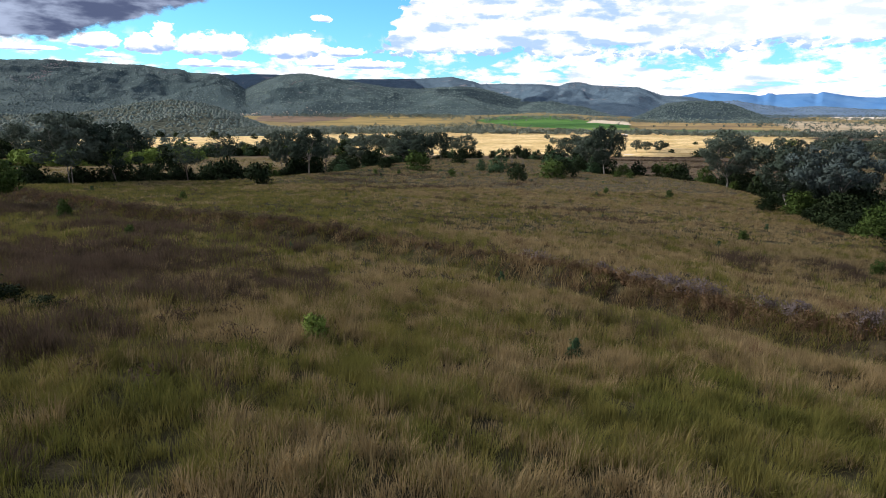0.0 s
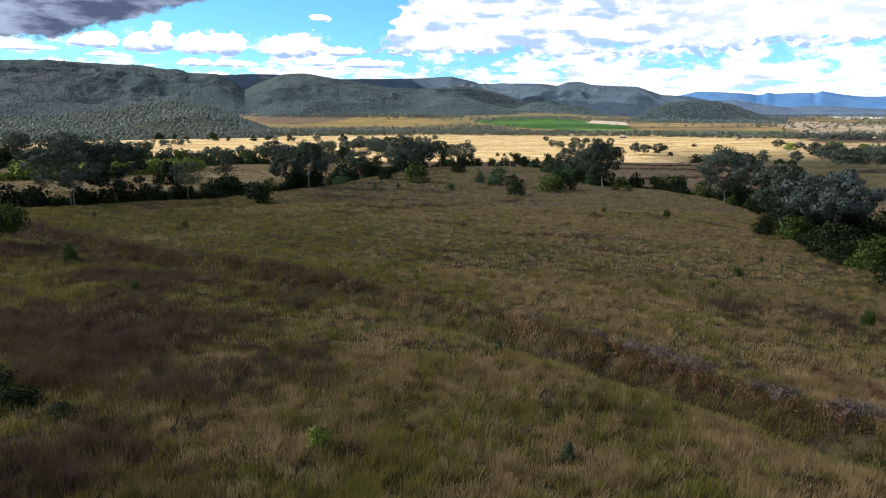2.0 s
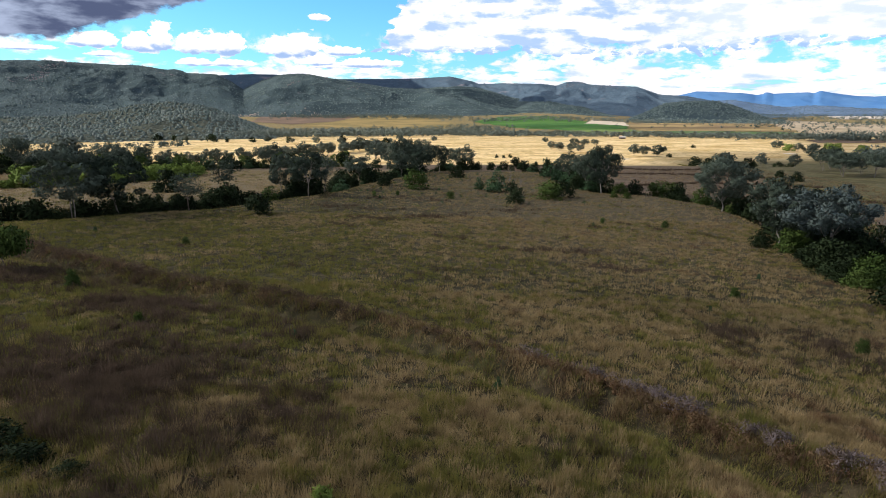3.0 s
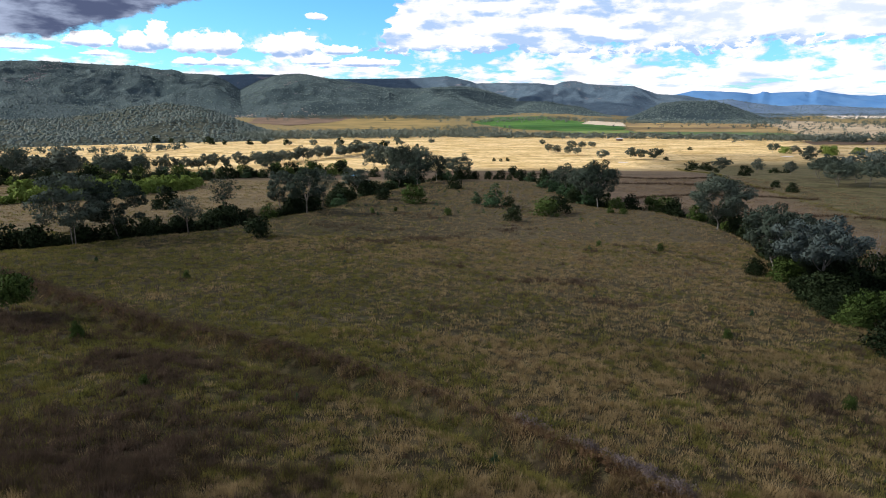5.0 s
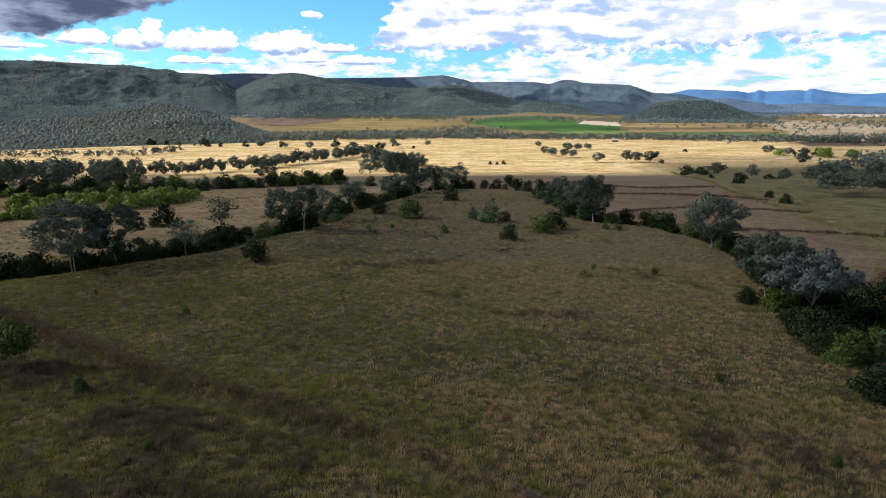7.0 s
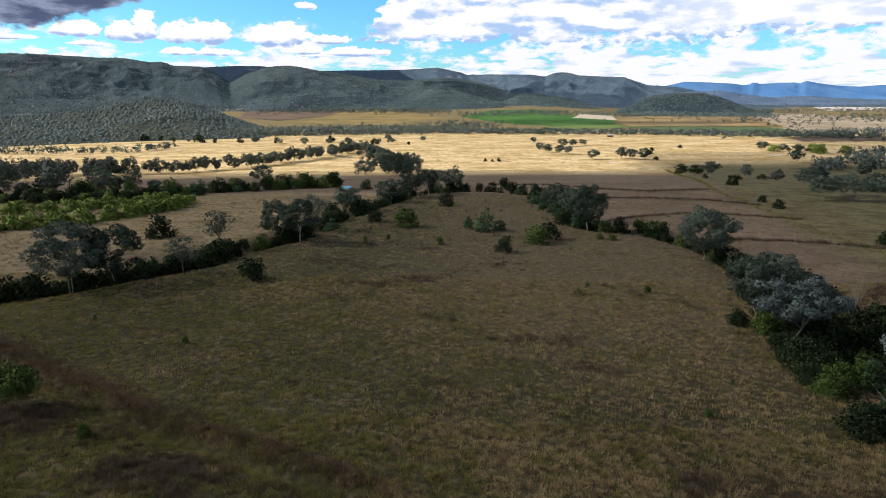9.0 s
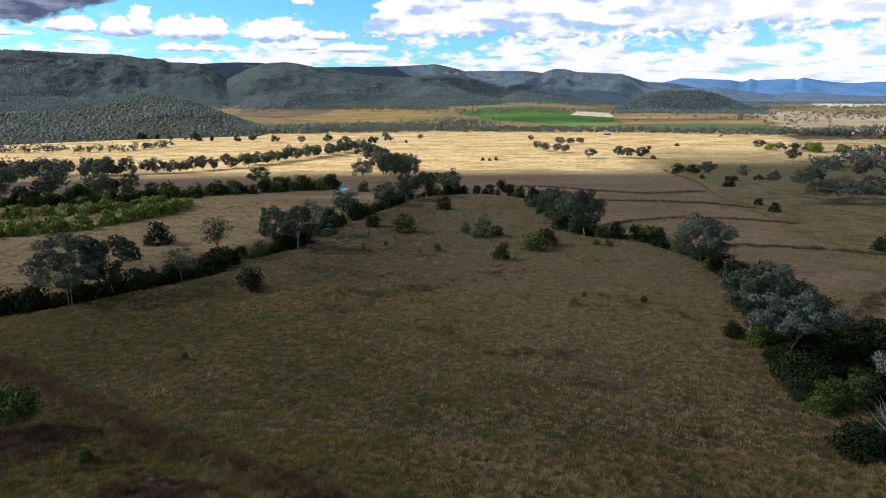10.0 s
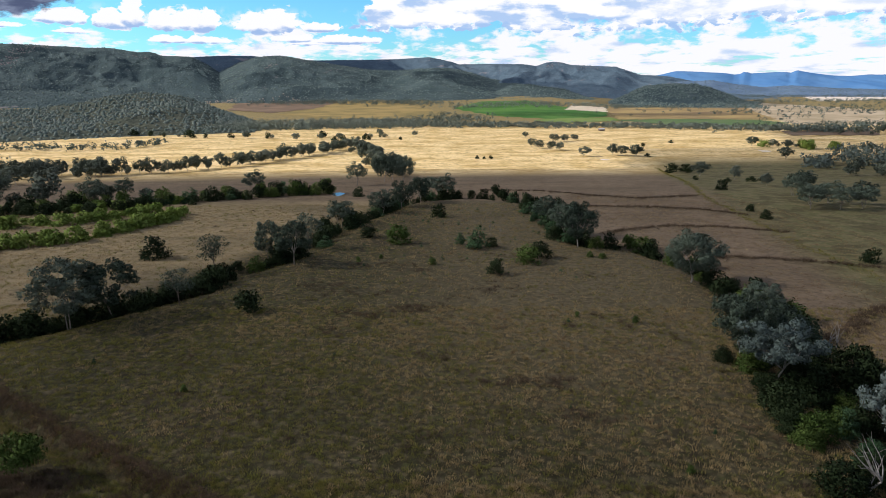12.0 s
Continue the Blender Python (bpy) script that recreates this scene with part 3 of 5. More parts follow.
def build_range(name, ridge, near, far, seed, spur, mat, leaf, trees, label, rough=2.0, crown=(2.0, 3.2), fine=0.12):
    lo, hi = ridge[0][0], ridge[-1][0]
    az = np.radians(np.arange(lo, hi + 0.01, fine))
    r = np.linspace(near, far * 1.05, 96)
    x, y = r[:, None] * np.sin(az), r[:, None] * np.cos(az)

    def surface(px, py):
        z, s, top = range_height(px, py, ridge, near, far, seed, spur)
        relief = spur_noise(px, py, seed)
        belt = np.clip(s * 3, 0, 1) * np.clip((1.0 - s) * 3.2, 0, 1) * (0.45 + 0.55 * np.clip(s, 0, 1))
        return z + belt * spur * (top + 27) * (relief - 0.35) + rough * (relief - 0.5)

    z = surface(x, y)
    ob = new(name, mesh_np(name, np.stack([x, y, z], -1).reshape(-1, 3), grid_faces(len(r), len(az)), mat, True))
    tagged(ob, label, "hills", "wooded hills", "structure")
    rng = np.random.default_rng(seed)
    a = np.radians(rng.uniform(lo, hi, trees))
    q = near + (far - near) * rng.uniform(0.0, 1.03, trees) ** 0.85
    px, py = q * np.sin(a), q * np.cos(a)
    gap = np.array([noise.noise((i / 130, j / 130, seed + 30)) + 0.6 * noise.noise((i / 45, j / 45, seed + 31)) for i, j in zip(px, py)])
    keep = gap + rng.normal(size=trees) * 0.3 > -0.42
    px, py = px[keep], py[keep]
    pz = surface(px, py)
    size = crown[0] + crown[1] * rng.uniform(0, 1, len(px)) ** 1.6
    wood = new(name.replace("hills", "woods").replace("range", "woods"), crowns("woods", np.stack([px, py, pz - 0.6], -1), size, leaf, seed))
    tagged(wood, "dense grey-green eucalypt woodland covering the slopes", "woodland", kind="stuff")
    return surface


RANGE_LEFT = [(-50, 180), (-42, 215), (-36, 228), (-32.1, 238), (-27.9, 234), (-24.8, 227), (-23, 210), (-22.3, 214), (-21.8, 207), (-21.4, 196), (-19.1, 192), (-18, 158), (-17.1, 116), (-15.6, 161), (-14.2, 190),
              (-12.3, 199), (-11.2, 194), (-9, 167), (-7.1, 149), (-4.7, 128), (-2.2, 121), (1.8, 135), (2.8, 131), (4.3, 110), (6.3, 72), (9.2, 47), (12.7, 24), (15.6, -28)]
RANGE_BACK = [(-22, 190), (-19.5, 217), (-16.4, 229), (-14.4, 230), (-11.9, 213), (-9, 203), (-5.2, 204), (-2.2, 210), (0.8, 219), (2.8, 188), (4.3, 144), (7, 60)]
RANGE_MID = [(0, 120), (1.8, 164), (3.8, 181), (6.7, 178), (9.0, 172), (10.2, 160), (11.0, 183), (11.6, 187), (12.4, 178), (13.1, 165), (16.9, 150), (18, 120), (18.8, 99), (21, 88), (24.2, 39), (27.2, -4), (30, -26)]
HILL_RIGHT = [(14.2, -27), (16.4, -24), (17.5, -4), (19.3, 36), (21.1, 44), (23.3, 44), (24.6, 28), (26.0, 4), (27.3, -20), (28.5, -27)]
HILL_SPUR = [(2.2, -27), (4.3, -24), (6.3, 6), (8.0, 43), (9.7, 43), (12.7, 14), (15.6, -22), (17, -27)]
FAR_FOOT = [(18, 10), (21.1, 38), (22.0, 53), (24.6, 58), (26.3, 36), (28.4, 17), (30.3, 26), (33.4, 11), (36.5, 5), (44, 3)]
KNOLL = [(-50, 10), (-38, 10), (-33, 8), (-30, 10), (-27.5, 18), (-25.4, 32), (-23, 38), (-20.5, 29), (-18.8, 14), (-15.8, -18), (-14.5, -27)]
FAR_RANGE = [(15, 60), (19.7, 84), (21.7, 121), (23.6, 111), (26.2, 102), (26.7, 108), (26.85, 119), (27.15, 117), (27.4, 107), (29.8, 108), (30.2, 101), (30.6, 116), (32.1, 88), (34, 77), (35.4, 84), (37, 80), (50, 60)]
# Distance haze is put into the slope colours: bluer and paler further off.
WOODS_NEAR = forest_material("hazed_woods", (0.062, 0.096, 0.100), (0.102, 0.142, 0.142), (0.30, 0.26, 0.25), 0.64)
WOODS_FAR = forest_material("hazed_woods_far", (0.106, 0.162, 0.212), (0.142, 0.200, 0.246), (0.33, 0.29, 0.29), 0.60)
# The blue here is haze, painted as the mountains' surface colour.
HAZE_BLUE = field_material("haze_blue_slope", (0.085, 0.215, 0.44), (0.12, 0.26, 0.48), 0.004)
LEAF_HILL = leaf_material("hazed_hill_leaf", (0.078, 0.114, 0.108), (0.190, 0.236, 0.212), 0.9)
# Knoll crowns lightened towards blue-grey, thin haze in the leaf colour.
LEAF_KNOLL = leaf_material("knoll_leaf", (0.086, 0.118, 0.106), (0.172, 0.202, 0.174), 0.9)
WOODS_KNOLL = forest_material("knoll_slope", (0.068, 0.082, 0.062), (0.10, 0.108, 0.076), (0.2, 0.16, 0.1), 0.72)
LEAF_HILL_FAR = leaf_material("hazed_hill_leaf_far", (0.104, 0.158, 0.200), (0.142, 0.196, 0.236), 0.9)
WOODS_HAZE = field_material("hazed_slope", (0.115, 0.175, 0.265), (0.15, 0.215, 0.30), 0.01)
build_range("hills_foot_range", FAR_FOOT, 3650, 4000, 37, 0.2, WOODS_HAZE, LEAF_HILL_FAR, 2500, "low wooded hills with haze in their colour below the blue mountains", 3.0, crown=(2.2, 1.6))
build_range("hills_far_range", FAR_RANGE, 4250, 4650, 31, 0.08, HAZE_BLUE, HAZE_BLUE, 40, "flat-topped mountains on the horizon, haze painted in as blue", 6.0, fine=0.16)
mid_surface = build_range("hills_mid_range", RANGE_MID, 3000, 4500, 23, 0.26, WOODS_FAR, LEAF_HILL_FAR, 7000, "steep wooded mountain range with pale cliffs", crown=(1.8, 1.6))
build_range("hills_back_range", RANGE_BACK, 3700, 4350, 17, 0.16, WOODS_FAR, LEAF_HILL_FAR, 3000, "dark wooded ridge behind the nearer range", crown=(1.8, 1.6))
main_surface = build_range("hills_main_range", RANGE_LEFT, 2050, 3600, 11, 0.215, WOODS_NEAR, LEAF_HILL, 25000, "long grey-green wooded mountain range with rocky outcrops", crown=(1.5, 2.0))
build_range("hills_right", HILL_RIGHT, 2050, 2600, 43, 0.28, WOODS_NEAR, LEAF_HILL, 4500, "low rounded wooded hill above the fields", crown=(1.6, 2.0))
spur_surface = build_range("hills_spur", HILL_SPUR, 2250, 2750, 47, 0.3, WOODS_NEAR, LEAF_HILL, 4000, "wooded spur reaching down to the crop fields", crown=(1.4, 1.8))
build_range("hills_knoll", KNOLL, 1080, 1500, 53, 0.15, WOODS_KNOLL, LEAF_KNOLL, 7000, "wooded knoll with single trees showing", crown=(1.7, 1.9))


def rock_streaks(name, streaks, surface, near, far, seed, label, mat=None):
    """Bare rock showing in bands on the slopes: azimuth and share of the way up at both ends, number of rocks."""
    rng = np.random.default_rng(seed)
    pts, size = [], []
    for a0, s0, a1, s1, count in streaks:
        t = rng.uniform(0, 1, count)
        a = np.radians(a0 + (a1 - a0) * t + rng.normal(size=count) * 0.18)
        r = near + (far - near) * (s0 + (s1 - s0) * t + rng.normal(size=count) * 0.02)
        pts.append(np.stack([r * np.sin(a), r * np.cos(a)], -1))
        size.append(rng.uniform(1.2, 3.0, count))
    p, q = np.concatenate(pts), np.concatenate(size)
    me = crowns(name, np.column_stack([p, surface(p[:, 0], p[:, 1]) + 0.6]), q, mat or ROCK, seed)
    tagged(new(name, me), label, "rocks", kind="stuff")


ROCK = field_material("bare_rock", (0.30, 0.25, 0.25), (0.22, 0.19, 0.19), 0.05)
rock_streaks("rocks", [(-31.4, 0.72, -29.0, 0.86, 70), (-32.6, 0.45, -31.2, 0.52, 60), (-31.6, 0.62, -30.2, 0.70, 30), (-24.5, 0.80, -22.0, 0.84, 24), (-14.0, 0.55, -12.2, 0.66, 22), (-8.0, 0.55, -7.0, 0.6, 10)],
             main_surface, 2050, 3600, 71, "pinkish bare rock bands on the upper slopes")
rock_streaks("rocks", [(3.2, 0.80, 4.6, 0.92, 34), (5.0, 0.85, 8.0, 0.9, 26), (10.6, 0.80, 12.4, 0.9, 40), (13.0, 0.75, 16.5, 0.88, 46)],
             mid_surface, 3000, 4500, 73, "pale broken cliffs below the ridge")
PALE_ROCK = field_material("pale_sandy_rock", (0.46, 0.39, 0.32), (0.32, 0.27, 0.22), 0.05)
rock_streaks("rocks", [(4.6, 0.16, 9.6, 0.26, 90), (6.5, 0.30, 8.6, 0.36, 20)], spur_surface, 2250, 2750, 74, "pale sandy rocks on the cleared foot of the spur", PALE_ROCK)
rock_streaks("rocks", [(-19.8, 0.05, -16.2, 0.10, 70), (-15.0, 0.05, -10.0, 0.08, 50)], main_surface, 2050, 3600, 75, "pale rocks on cleared ground at the foot of the range", PALE_ROCK)


# ---- trees ----
def tube(verts, faces, pts, radii, sides=7):
    """A tapered limb along points, added to the lists."""
    start = len(verts)
    for i, p in enumerate(pts):
        way = (pts[min(i + 1, len(pts) - 1)] - pts[max(i - 1, 0)]).normalized()
        side = way.cross(Vector((0.3, 0.9, 0.2))).normalized()
        up = way.cross(side)
        for k in range(sides):
            a = 2 * math.pi * k / sides
            verts.append(tuple(p + (side * math.cos(a) + up * math.sin(a)) * radii[i]))
    for i in range(len(pts) - 1):
        for k in range(sides):
            a, b = start + i * sides + k, start + i * sides + (k + 1) % sides
            faces.append((a, b, b + sides, a + sides))


def bent(a, b, sag, rng, steps=5):
    out = []
    swing = Vector((rng.uniform(-1, 1), rng.uniform(-1, 1), 0)) * sag
    for i in range(steps + 1):
        t = i / steps
        out.append(a.lerp(b, t) + swing * math.sin(math.pi * t) + Vector((0, 0, sag * 0.6 * math.sin(math.pi * t))))
    return out


def leaf_cards(centres, radii, each, long, wide, seed, squash=0.75, droop=0.5, hubs=None):
    """Leaves in clumps: small blades, thickest on each clump's outside."""
    rng = np.random.default_rng(seed)
    centres = np.asarray(centres, float)
    hubs = np.repeat(centres.mean(0)[None] - np.array([0, 0, 0.8]), len(centres), 0) if hubs is None else hubs
    hub = np.repeat(hubs, each, 0)
    centres, radii = np.repeat(centres, each, 0), np.repeat(np.asarray(radii, float), each)
    n = len(centres)
    d = rng.normal(size=(n, 3))
    d /= np.linalg.norm(d, axis=1)[:, None]
    p = centres + d * (radii * rng.uniform(0.35, 1.08, n) ** 0.6)[:, None] * np.array([1, 1, squash])
    way = rng.normal(size=(n, 3))
    way[:, 2] -= droop * 2
    way /= np.linalg.norm(way, axis=1)[:, None]
    side = np.cross(way, rng.normal(size=(n, 3)))
    side /= np.linalg.norm(side, axis=1)[:, None] + 1e-9
    s = rng.uniform(0.6, 1.3, n)[:, None]
    a, b = way * long * s / 2, side * wide * s / 2
    # leaves take the light as the clump and the crown that they belong to
    out = d + 0.4 * (p - hub) / (np.linalg.norm(p - hub, axis=1)[:, None] + 1e-6) + 0.22 * rng.normal(size=(n, 3)) + np.array([0, 0, 0.3])
    out /= np.linalg.norm(out, axis=1)[:, None]
    turned = np.einsum("ij,ij->i", np.cross(b, a), out) < 0
    b[turned] *= -1
    v = np.stack([p - a * 0.8 - b, p - a * 0.8 + b, p + a], 1).reshape(-1, 3)
    return v, np.arange(3 * n).reshape(-1, 3), np.repeat(out, 3, 0)


PROTO = {}
TREES = {}


def crown_points(rng, count, wide, low, top, shape):
    """Clump centres inside a crown of that shape, kept apart from each other."""
    pts, tries = [], 0
    gap = wide / (count ** 0.5) * 0.75
    while len(pts) < count and tries < 6000:
        tries += 1
        x, y, t = rng.uniform(-1, 1), rng.uniform(-1, 1), rng.random()
        if shape == "umbrella":
            limit = 0.35 + 0.65 * math.sin(math.pi * min(1, 0.25 + 0.62 * t))
        elif shape == "cone":
            limit = 1.02 - 0.95 * t
        elif shape == "dome":
            limit = math.sqrt(max(0.0, 1 - (t * 0.97) ** 2.2))
        else:
            limit = math.sin(math.pi * (0.12 + 0.76 * t))
        q = math.hypot(x, y)
        if q > limit or (q < limit * 0.35 and t < 0.75 and shape != "cone"):
            continue
        p = Vector((x * wide / 2, y * wide / 2, low + (top - low) * t))
        if all((p - o).length > gap for o in pts):
            pts.append(p)
        elif tries % 40 == 0:
            gap *= 0.93
    return pts


def make_tree(kind, seed, spec):
    """Trunk, limbs and leaf clumps of one tree, as two meshes."""
    rng = random.Random(seed)
    high, wide = spec["high"], spec["wide"]
    verts, faces, boughs = [], [], []
    split = kind in ("gum", "blue_gum", "round_gum", "sparse_gum", "dead_tree")
    pts = crown_points(rng, spec["clumps"], wide * 0.86, high * spec["low"], high * 0.94, spec["shape"])
    stems = spec.get("stems", 1)
    sides = 4 if kind.startswith(("further", "far", "seed")) else 8
    thick = spec.get("thick", 0.011) * high
    for k in range(stems):
        lean = Vector((rng.uniform(-1, 1), rng.uniform(-1, 1), 0)) * high * (0.05 if stems == 1 else 0.14)
        foot = Vector((rng.uniform(-0.3, 0.3), rng.uniform(-0.3, 0.3), -0.5)) * (0 if stems == 1 else 1.0) + Vector((0, 0, -0.4))
        fork = lean + Vector((0, 0, high * spec["fork"]))
        stem = bent(foot, fork, 0.02 * high, rng)
        tube(verts, faces, stem, [thick * (1.25 - 0.5 * i / 5) for i in range(6)], sides)
        mine = pts[k::stems]
        limbs = []
        for j in range(spec.get("limbs", 4)):
            if split:
                boughs.append(([], []))
            lv, lf = boughs[-1] if split else (verts, faces)
            goal = mine[(j * 7) % len(mine)] if mine else fork
            end = fork.lerp(goal, 0.72)
            path = bent(fork, end, 0.04 * high, rng)
            tube(lv, lf, path, [thick * (0.62 - 0.42 * i / 5) for i in range(6)], max(3, sides - 2))
            limbs += [(q, lv, lf) for q in path[2:]]
        for p in mine[:: spec.get("twig_every", 1)]:
            near, lv, lf = min(limbs, key=lambda q: (q[0] - p).length)
            tube(lv, lf, bent(near, p, 0.02 * high, rng, 3), [thick * 0.2, thick * 0.15, thick * 0.1, thick * 0.05], 4 if sides > 5 else 3)
    trunk = mesh_np("trunk", np.array(verts), np.array(faces), spec["bark"], True)
    limbs = [mesh_np("limb", np.array(v), np.array(f), spec["bark"], True) for v, f in boughs]
    if not spec["leaf"]:
        return trunk, limbs, None
    size = [spec["lump"] * rng.uniform(0.75, 1.3) for _ in pts]
    v, f, normals = leaf_cards([tuple(p) for p in pts], size, int(spec["each"] * 1.6), spec["long"] * 0.86, spec["leaf_wide"] * 1.1, seed, spec.get("squash", 0.75), spec.get("droop", 0.5))
    return trunk, limbs, mesh_np("crown", v, f, spec["leaf"], True, normals)


KINDS = {
    "gum": dict(high=15, wide=13, low=0.38, fork=0.30, clumps=40, each=150, lump=1.3, long=0.55, leaf_wide=0.25, shape="umbrella", leaf=LEAF_GUM, bark=BARK_GREY, limbs=6, stems=2, thick=0.0068),
    "blue_gum": dict(high=13, wide=14, low=0.42, fork=0.26, clumps=40, each=140, lump=1.12, long=0.5, leaf_wide=0.24, shape="round", leaf=LEAF_BLUE, bark=BARK_PALE, limbs=6, squash=0.85),
    "round_gum": dict(high=15, wide=15, low=0.25, fork=0.17, clumps=54, each=130, lump=1.4, long=0.55, leaf_wide=0.25, shape="round", leaf=LEAF_GUM, bark=BARK_PALE, limbs=6, squash=0.85),
    "sparse_gum": dict(high=12, wide=9, low=0.40, fork=0.30, clumps=30, each=42, lump=1.2, long=0.55, leaf_wide=0.2, shape="round", leaf=LEAF_GUM, bark=BARK_DARK, limbs=6),
    "dead_tree": dict(high=9, wide=6, low=0.35, fork=0.25, clumps=16, each=0, lump=1, long=1, leaf_wide=1, shape="round", leaf=None, bark=BARK_DEAD, limbs=6, stems=2, thick=0.017),
    "bush": dict(high=4.5, wide=5.5, low=0.05, fork=0.12, clumps=38, each=52, lump=0.95, long=0.38, leaf_wide=0.22, shape="dome", leaf=LEAF_DARK, bark=BARK_DARK, limbs=3, stems=3, twig_every=4),
    "green_bush": dict(high=4.5, wide=5.5, low=0.05, fork=0.12, clumps=38, each=52, lump=0.95, long=0.38, leaf_wide=0.22, shape="dome", leaf=LEAF_GREEN, bark=BARK_DARK, limbs=3, stems=3, twig_every=4),
    "small_tree": dict(high=5, wide=4.6, low=0.28, fork=0.25, clumps=32, each=62, lump=0.8, long=0.42, leaf_wide=0.16, shape="round", leaf=LEAF_GREEN, bark=BARK_DARK, limbs=4, droop=1.0),
    "willow": dict(high=3.5, wide=4.5, low=0.06, fork=0.15, clumps=22, each=44, lump=0.8, long=0.5, leaf_wide=0.22, shape="dome", leaf=LEAF_WILLOW, bark=BARK_DARK, limbs=2, stems=3, twig_every=6),
    "pine": dict(high=8, wide=5, low=0.06, fork=0.5, clumps=46, each=48, lump=0.75, long=0.5, leaf_wide=0.14, shape="cone", leaf=LEAF_PINE, bark=BARK_DARK, limbs=3, twig_every=2),
    "seedling": dict(high=1.2, wide=0.9, low=0.1, fork=0.5, clumps=9, each=9, lump=0.2, long=0.22, leaf_wide=0.08, shape="cone", leaf=LEAF_PINE, bark=BARK_DARK, limbs=1, twig_every=9),
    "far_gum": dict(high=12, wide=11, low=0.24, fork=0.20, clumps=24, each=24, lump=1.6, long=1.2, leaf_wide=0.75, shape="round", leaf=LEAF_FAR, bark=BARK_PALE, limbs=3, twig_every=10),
    "far_bush": dict(high=4, wide=5, low=0.10, fork=0.2, clumps=12, each=22, lump=1.1, long=0.8, leaf_wide=0.45, shape="dome", leaf=LEAF_DARK, bark=BARK_DARK, limbs=2, twig_every=6),
}
# the same plants with fewer, larger leaves, for those further off
for base_kind, clumps, each, grow in (("gum", 34, 70, 1.35), ("round_gum", 40, 70, 1.35), ("bush", 24, 30, 1.5), ("green_bush", 24, 30, 1.5), ("willow", 15, 26, 1.5), ("pine", 28, 22, 1.6)):
    spec = dict(KINDS[base_kind])
    spec.update(clumps=clumps, each=each, long=spec["long"] * grow, leaf_wide=spec["leaf_wide"] * grow, lump=spec["lump"] * 1.15, twig_every=spec.get("twig_every", 1) + 4)
    KINDS["further_" + base_kind] = spec
LABELS = {
    "gum": ("tall grey-green eucalypt with pale forked trunk and open crown", "tree"),
    "blue_gum": ("eucalypt with dense blue-grey foliage and white limbs beside the creek", "tree"),
    "round_gum": ("large rounded eucalypt with pale forked trunk at the pasture edge", "tree"),
    "sparse_gum": ("thin half-bare eucalypt with dark trunk beside the creek", "tree"),
    "dead_tree": ("dead bleached tree with bare forked limbs", "dead tree"),
    "bush": ("dense dark green bush standing in dry grass", "bush"),
    "green_bush": ("rounded leafy green bush along the creek", "bush"),
    "small_tree": ("small green tree standing alone in the pasture", "tree"),
    "willow": ("bright yellow-green willow shrub on the creek flat", "shrub"),
    "pine": ("dark conical native pine with feathery foliage", "tree"),
    "seedling": ("tiny dark native pine seedling in dry grass", "seedling"),
    "far_gum": ("grey-green eucalypt on the valley floor", "tree"),
    "far_bush": ("small dark round bush in open grassland", "bush"),
}
VARIANTS = {"gum": 3, "blue_gum": 2, "round_gum": 2, "sparse_gum": 3, "dead_tree": 2, "bush": 4, "green_bush": 3, "small_tree": 1, "willow": 3, "pine": 2, "seedling": 3, "far_gum": 5, "far_bush": 3}
plant_rng = random.Random(5)


def plant(kind, x, y, high=None, wide=None, group="", turn=None, sink=0.0, variant=None):
    """One tree or bush of that kind, standing on the ground."""
    if math.hypot(x, y) > 215 and "further_" + kind in KINDS or math.hypot(x, y) > 118 and kind in ("bush", "green_bush", "pine"):
        full, kind = kind, "further_" + kind
    else:
        full = kind
    spec = KINDS[kind]
    which = plant_rng.randrange(VARIANTS[full]) if variant is None else variant
    turn = plant_rng.uniform(0, 360) if turn is None else turn
    high, wide = high or spec["high"], wide or spec["wide"]
    sw, sh = wide / spec["wide"], high / spec["high"]
    at = pose(x, y, float(height(x, y)) - sink, 0, 0, turn)
    key = (kind, which)
    if key not in PROTO:
        name = {"gum": "gum_tree", "blue_gum": "gum_tree", "round_gum": "gum_tree", "sparse_gum": "gum_tree", "far_gum": "gum_tree", "bush": "bush", "green_bush": "bush", "far_bush": "bush",
                "small_tree": "small_tree", "willow": "willow_shrub", "pine": "pine_tree", "seedling": "seedling", "dead_tree": "dead_tree"}[full]
        ob = new(name)
        label, category = LABELS[full]
        tagged(ob, label, category, group)
        trunk, limbs, crown = make_tree(kind, hash_seed(kind) + which * 17, spec)
        stem = part("trunk", trunk, ob)
        for limb in limbs:
            part("limb", limb, stem)
        if crown:
            part("crown", crown, ob)
        ob.matrix_basis = at @ Matrix.Diagonal((sw, sw, sh, 1))
        PROTO[key] = (ob, sw, sh)
        return ob
    ob, pw, ph = PROTO[key]
    made = copy_thing(ob, at @ Matrix.Diagonal((sw / pw, sw / pw, sh / ph, 1)))
    if group:
        made["group"] = group
    return made


def hash_seed(word):
    return sum((i + 3) * ord(c) for i, c in enumerate(word))


def hedge(line, step, kinds, high, wide, jitter, group, seed):
    rng = random.Random(seed)
    for x, y in along(line, step):
        s = rng.uniform(0.5, 1.35)
        plant(rng.choice(kinds), x + rng.gauss(0, jitter), y + rng.gauss(0, jitter), high * s, wide * s * rng.uniform(0.85, 1.15), group)


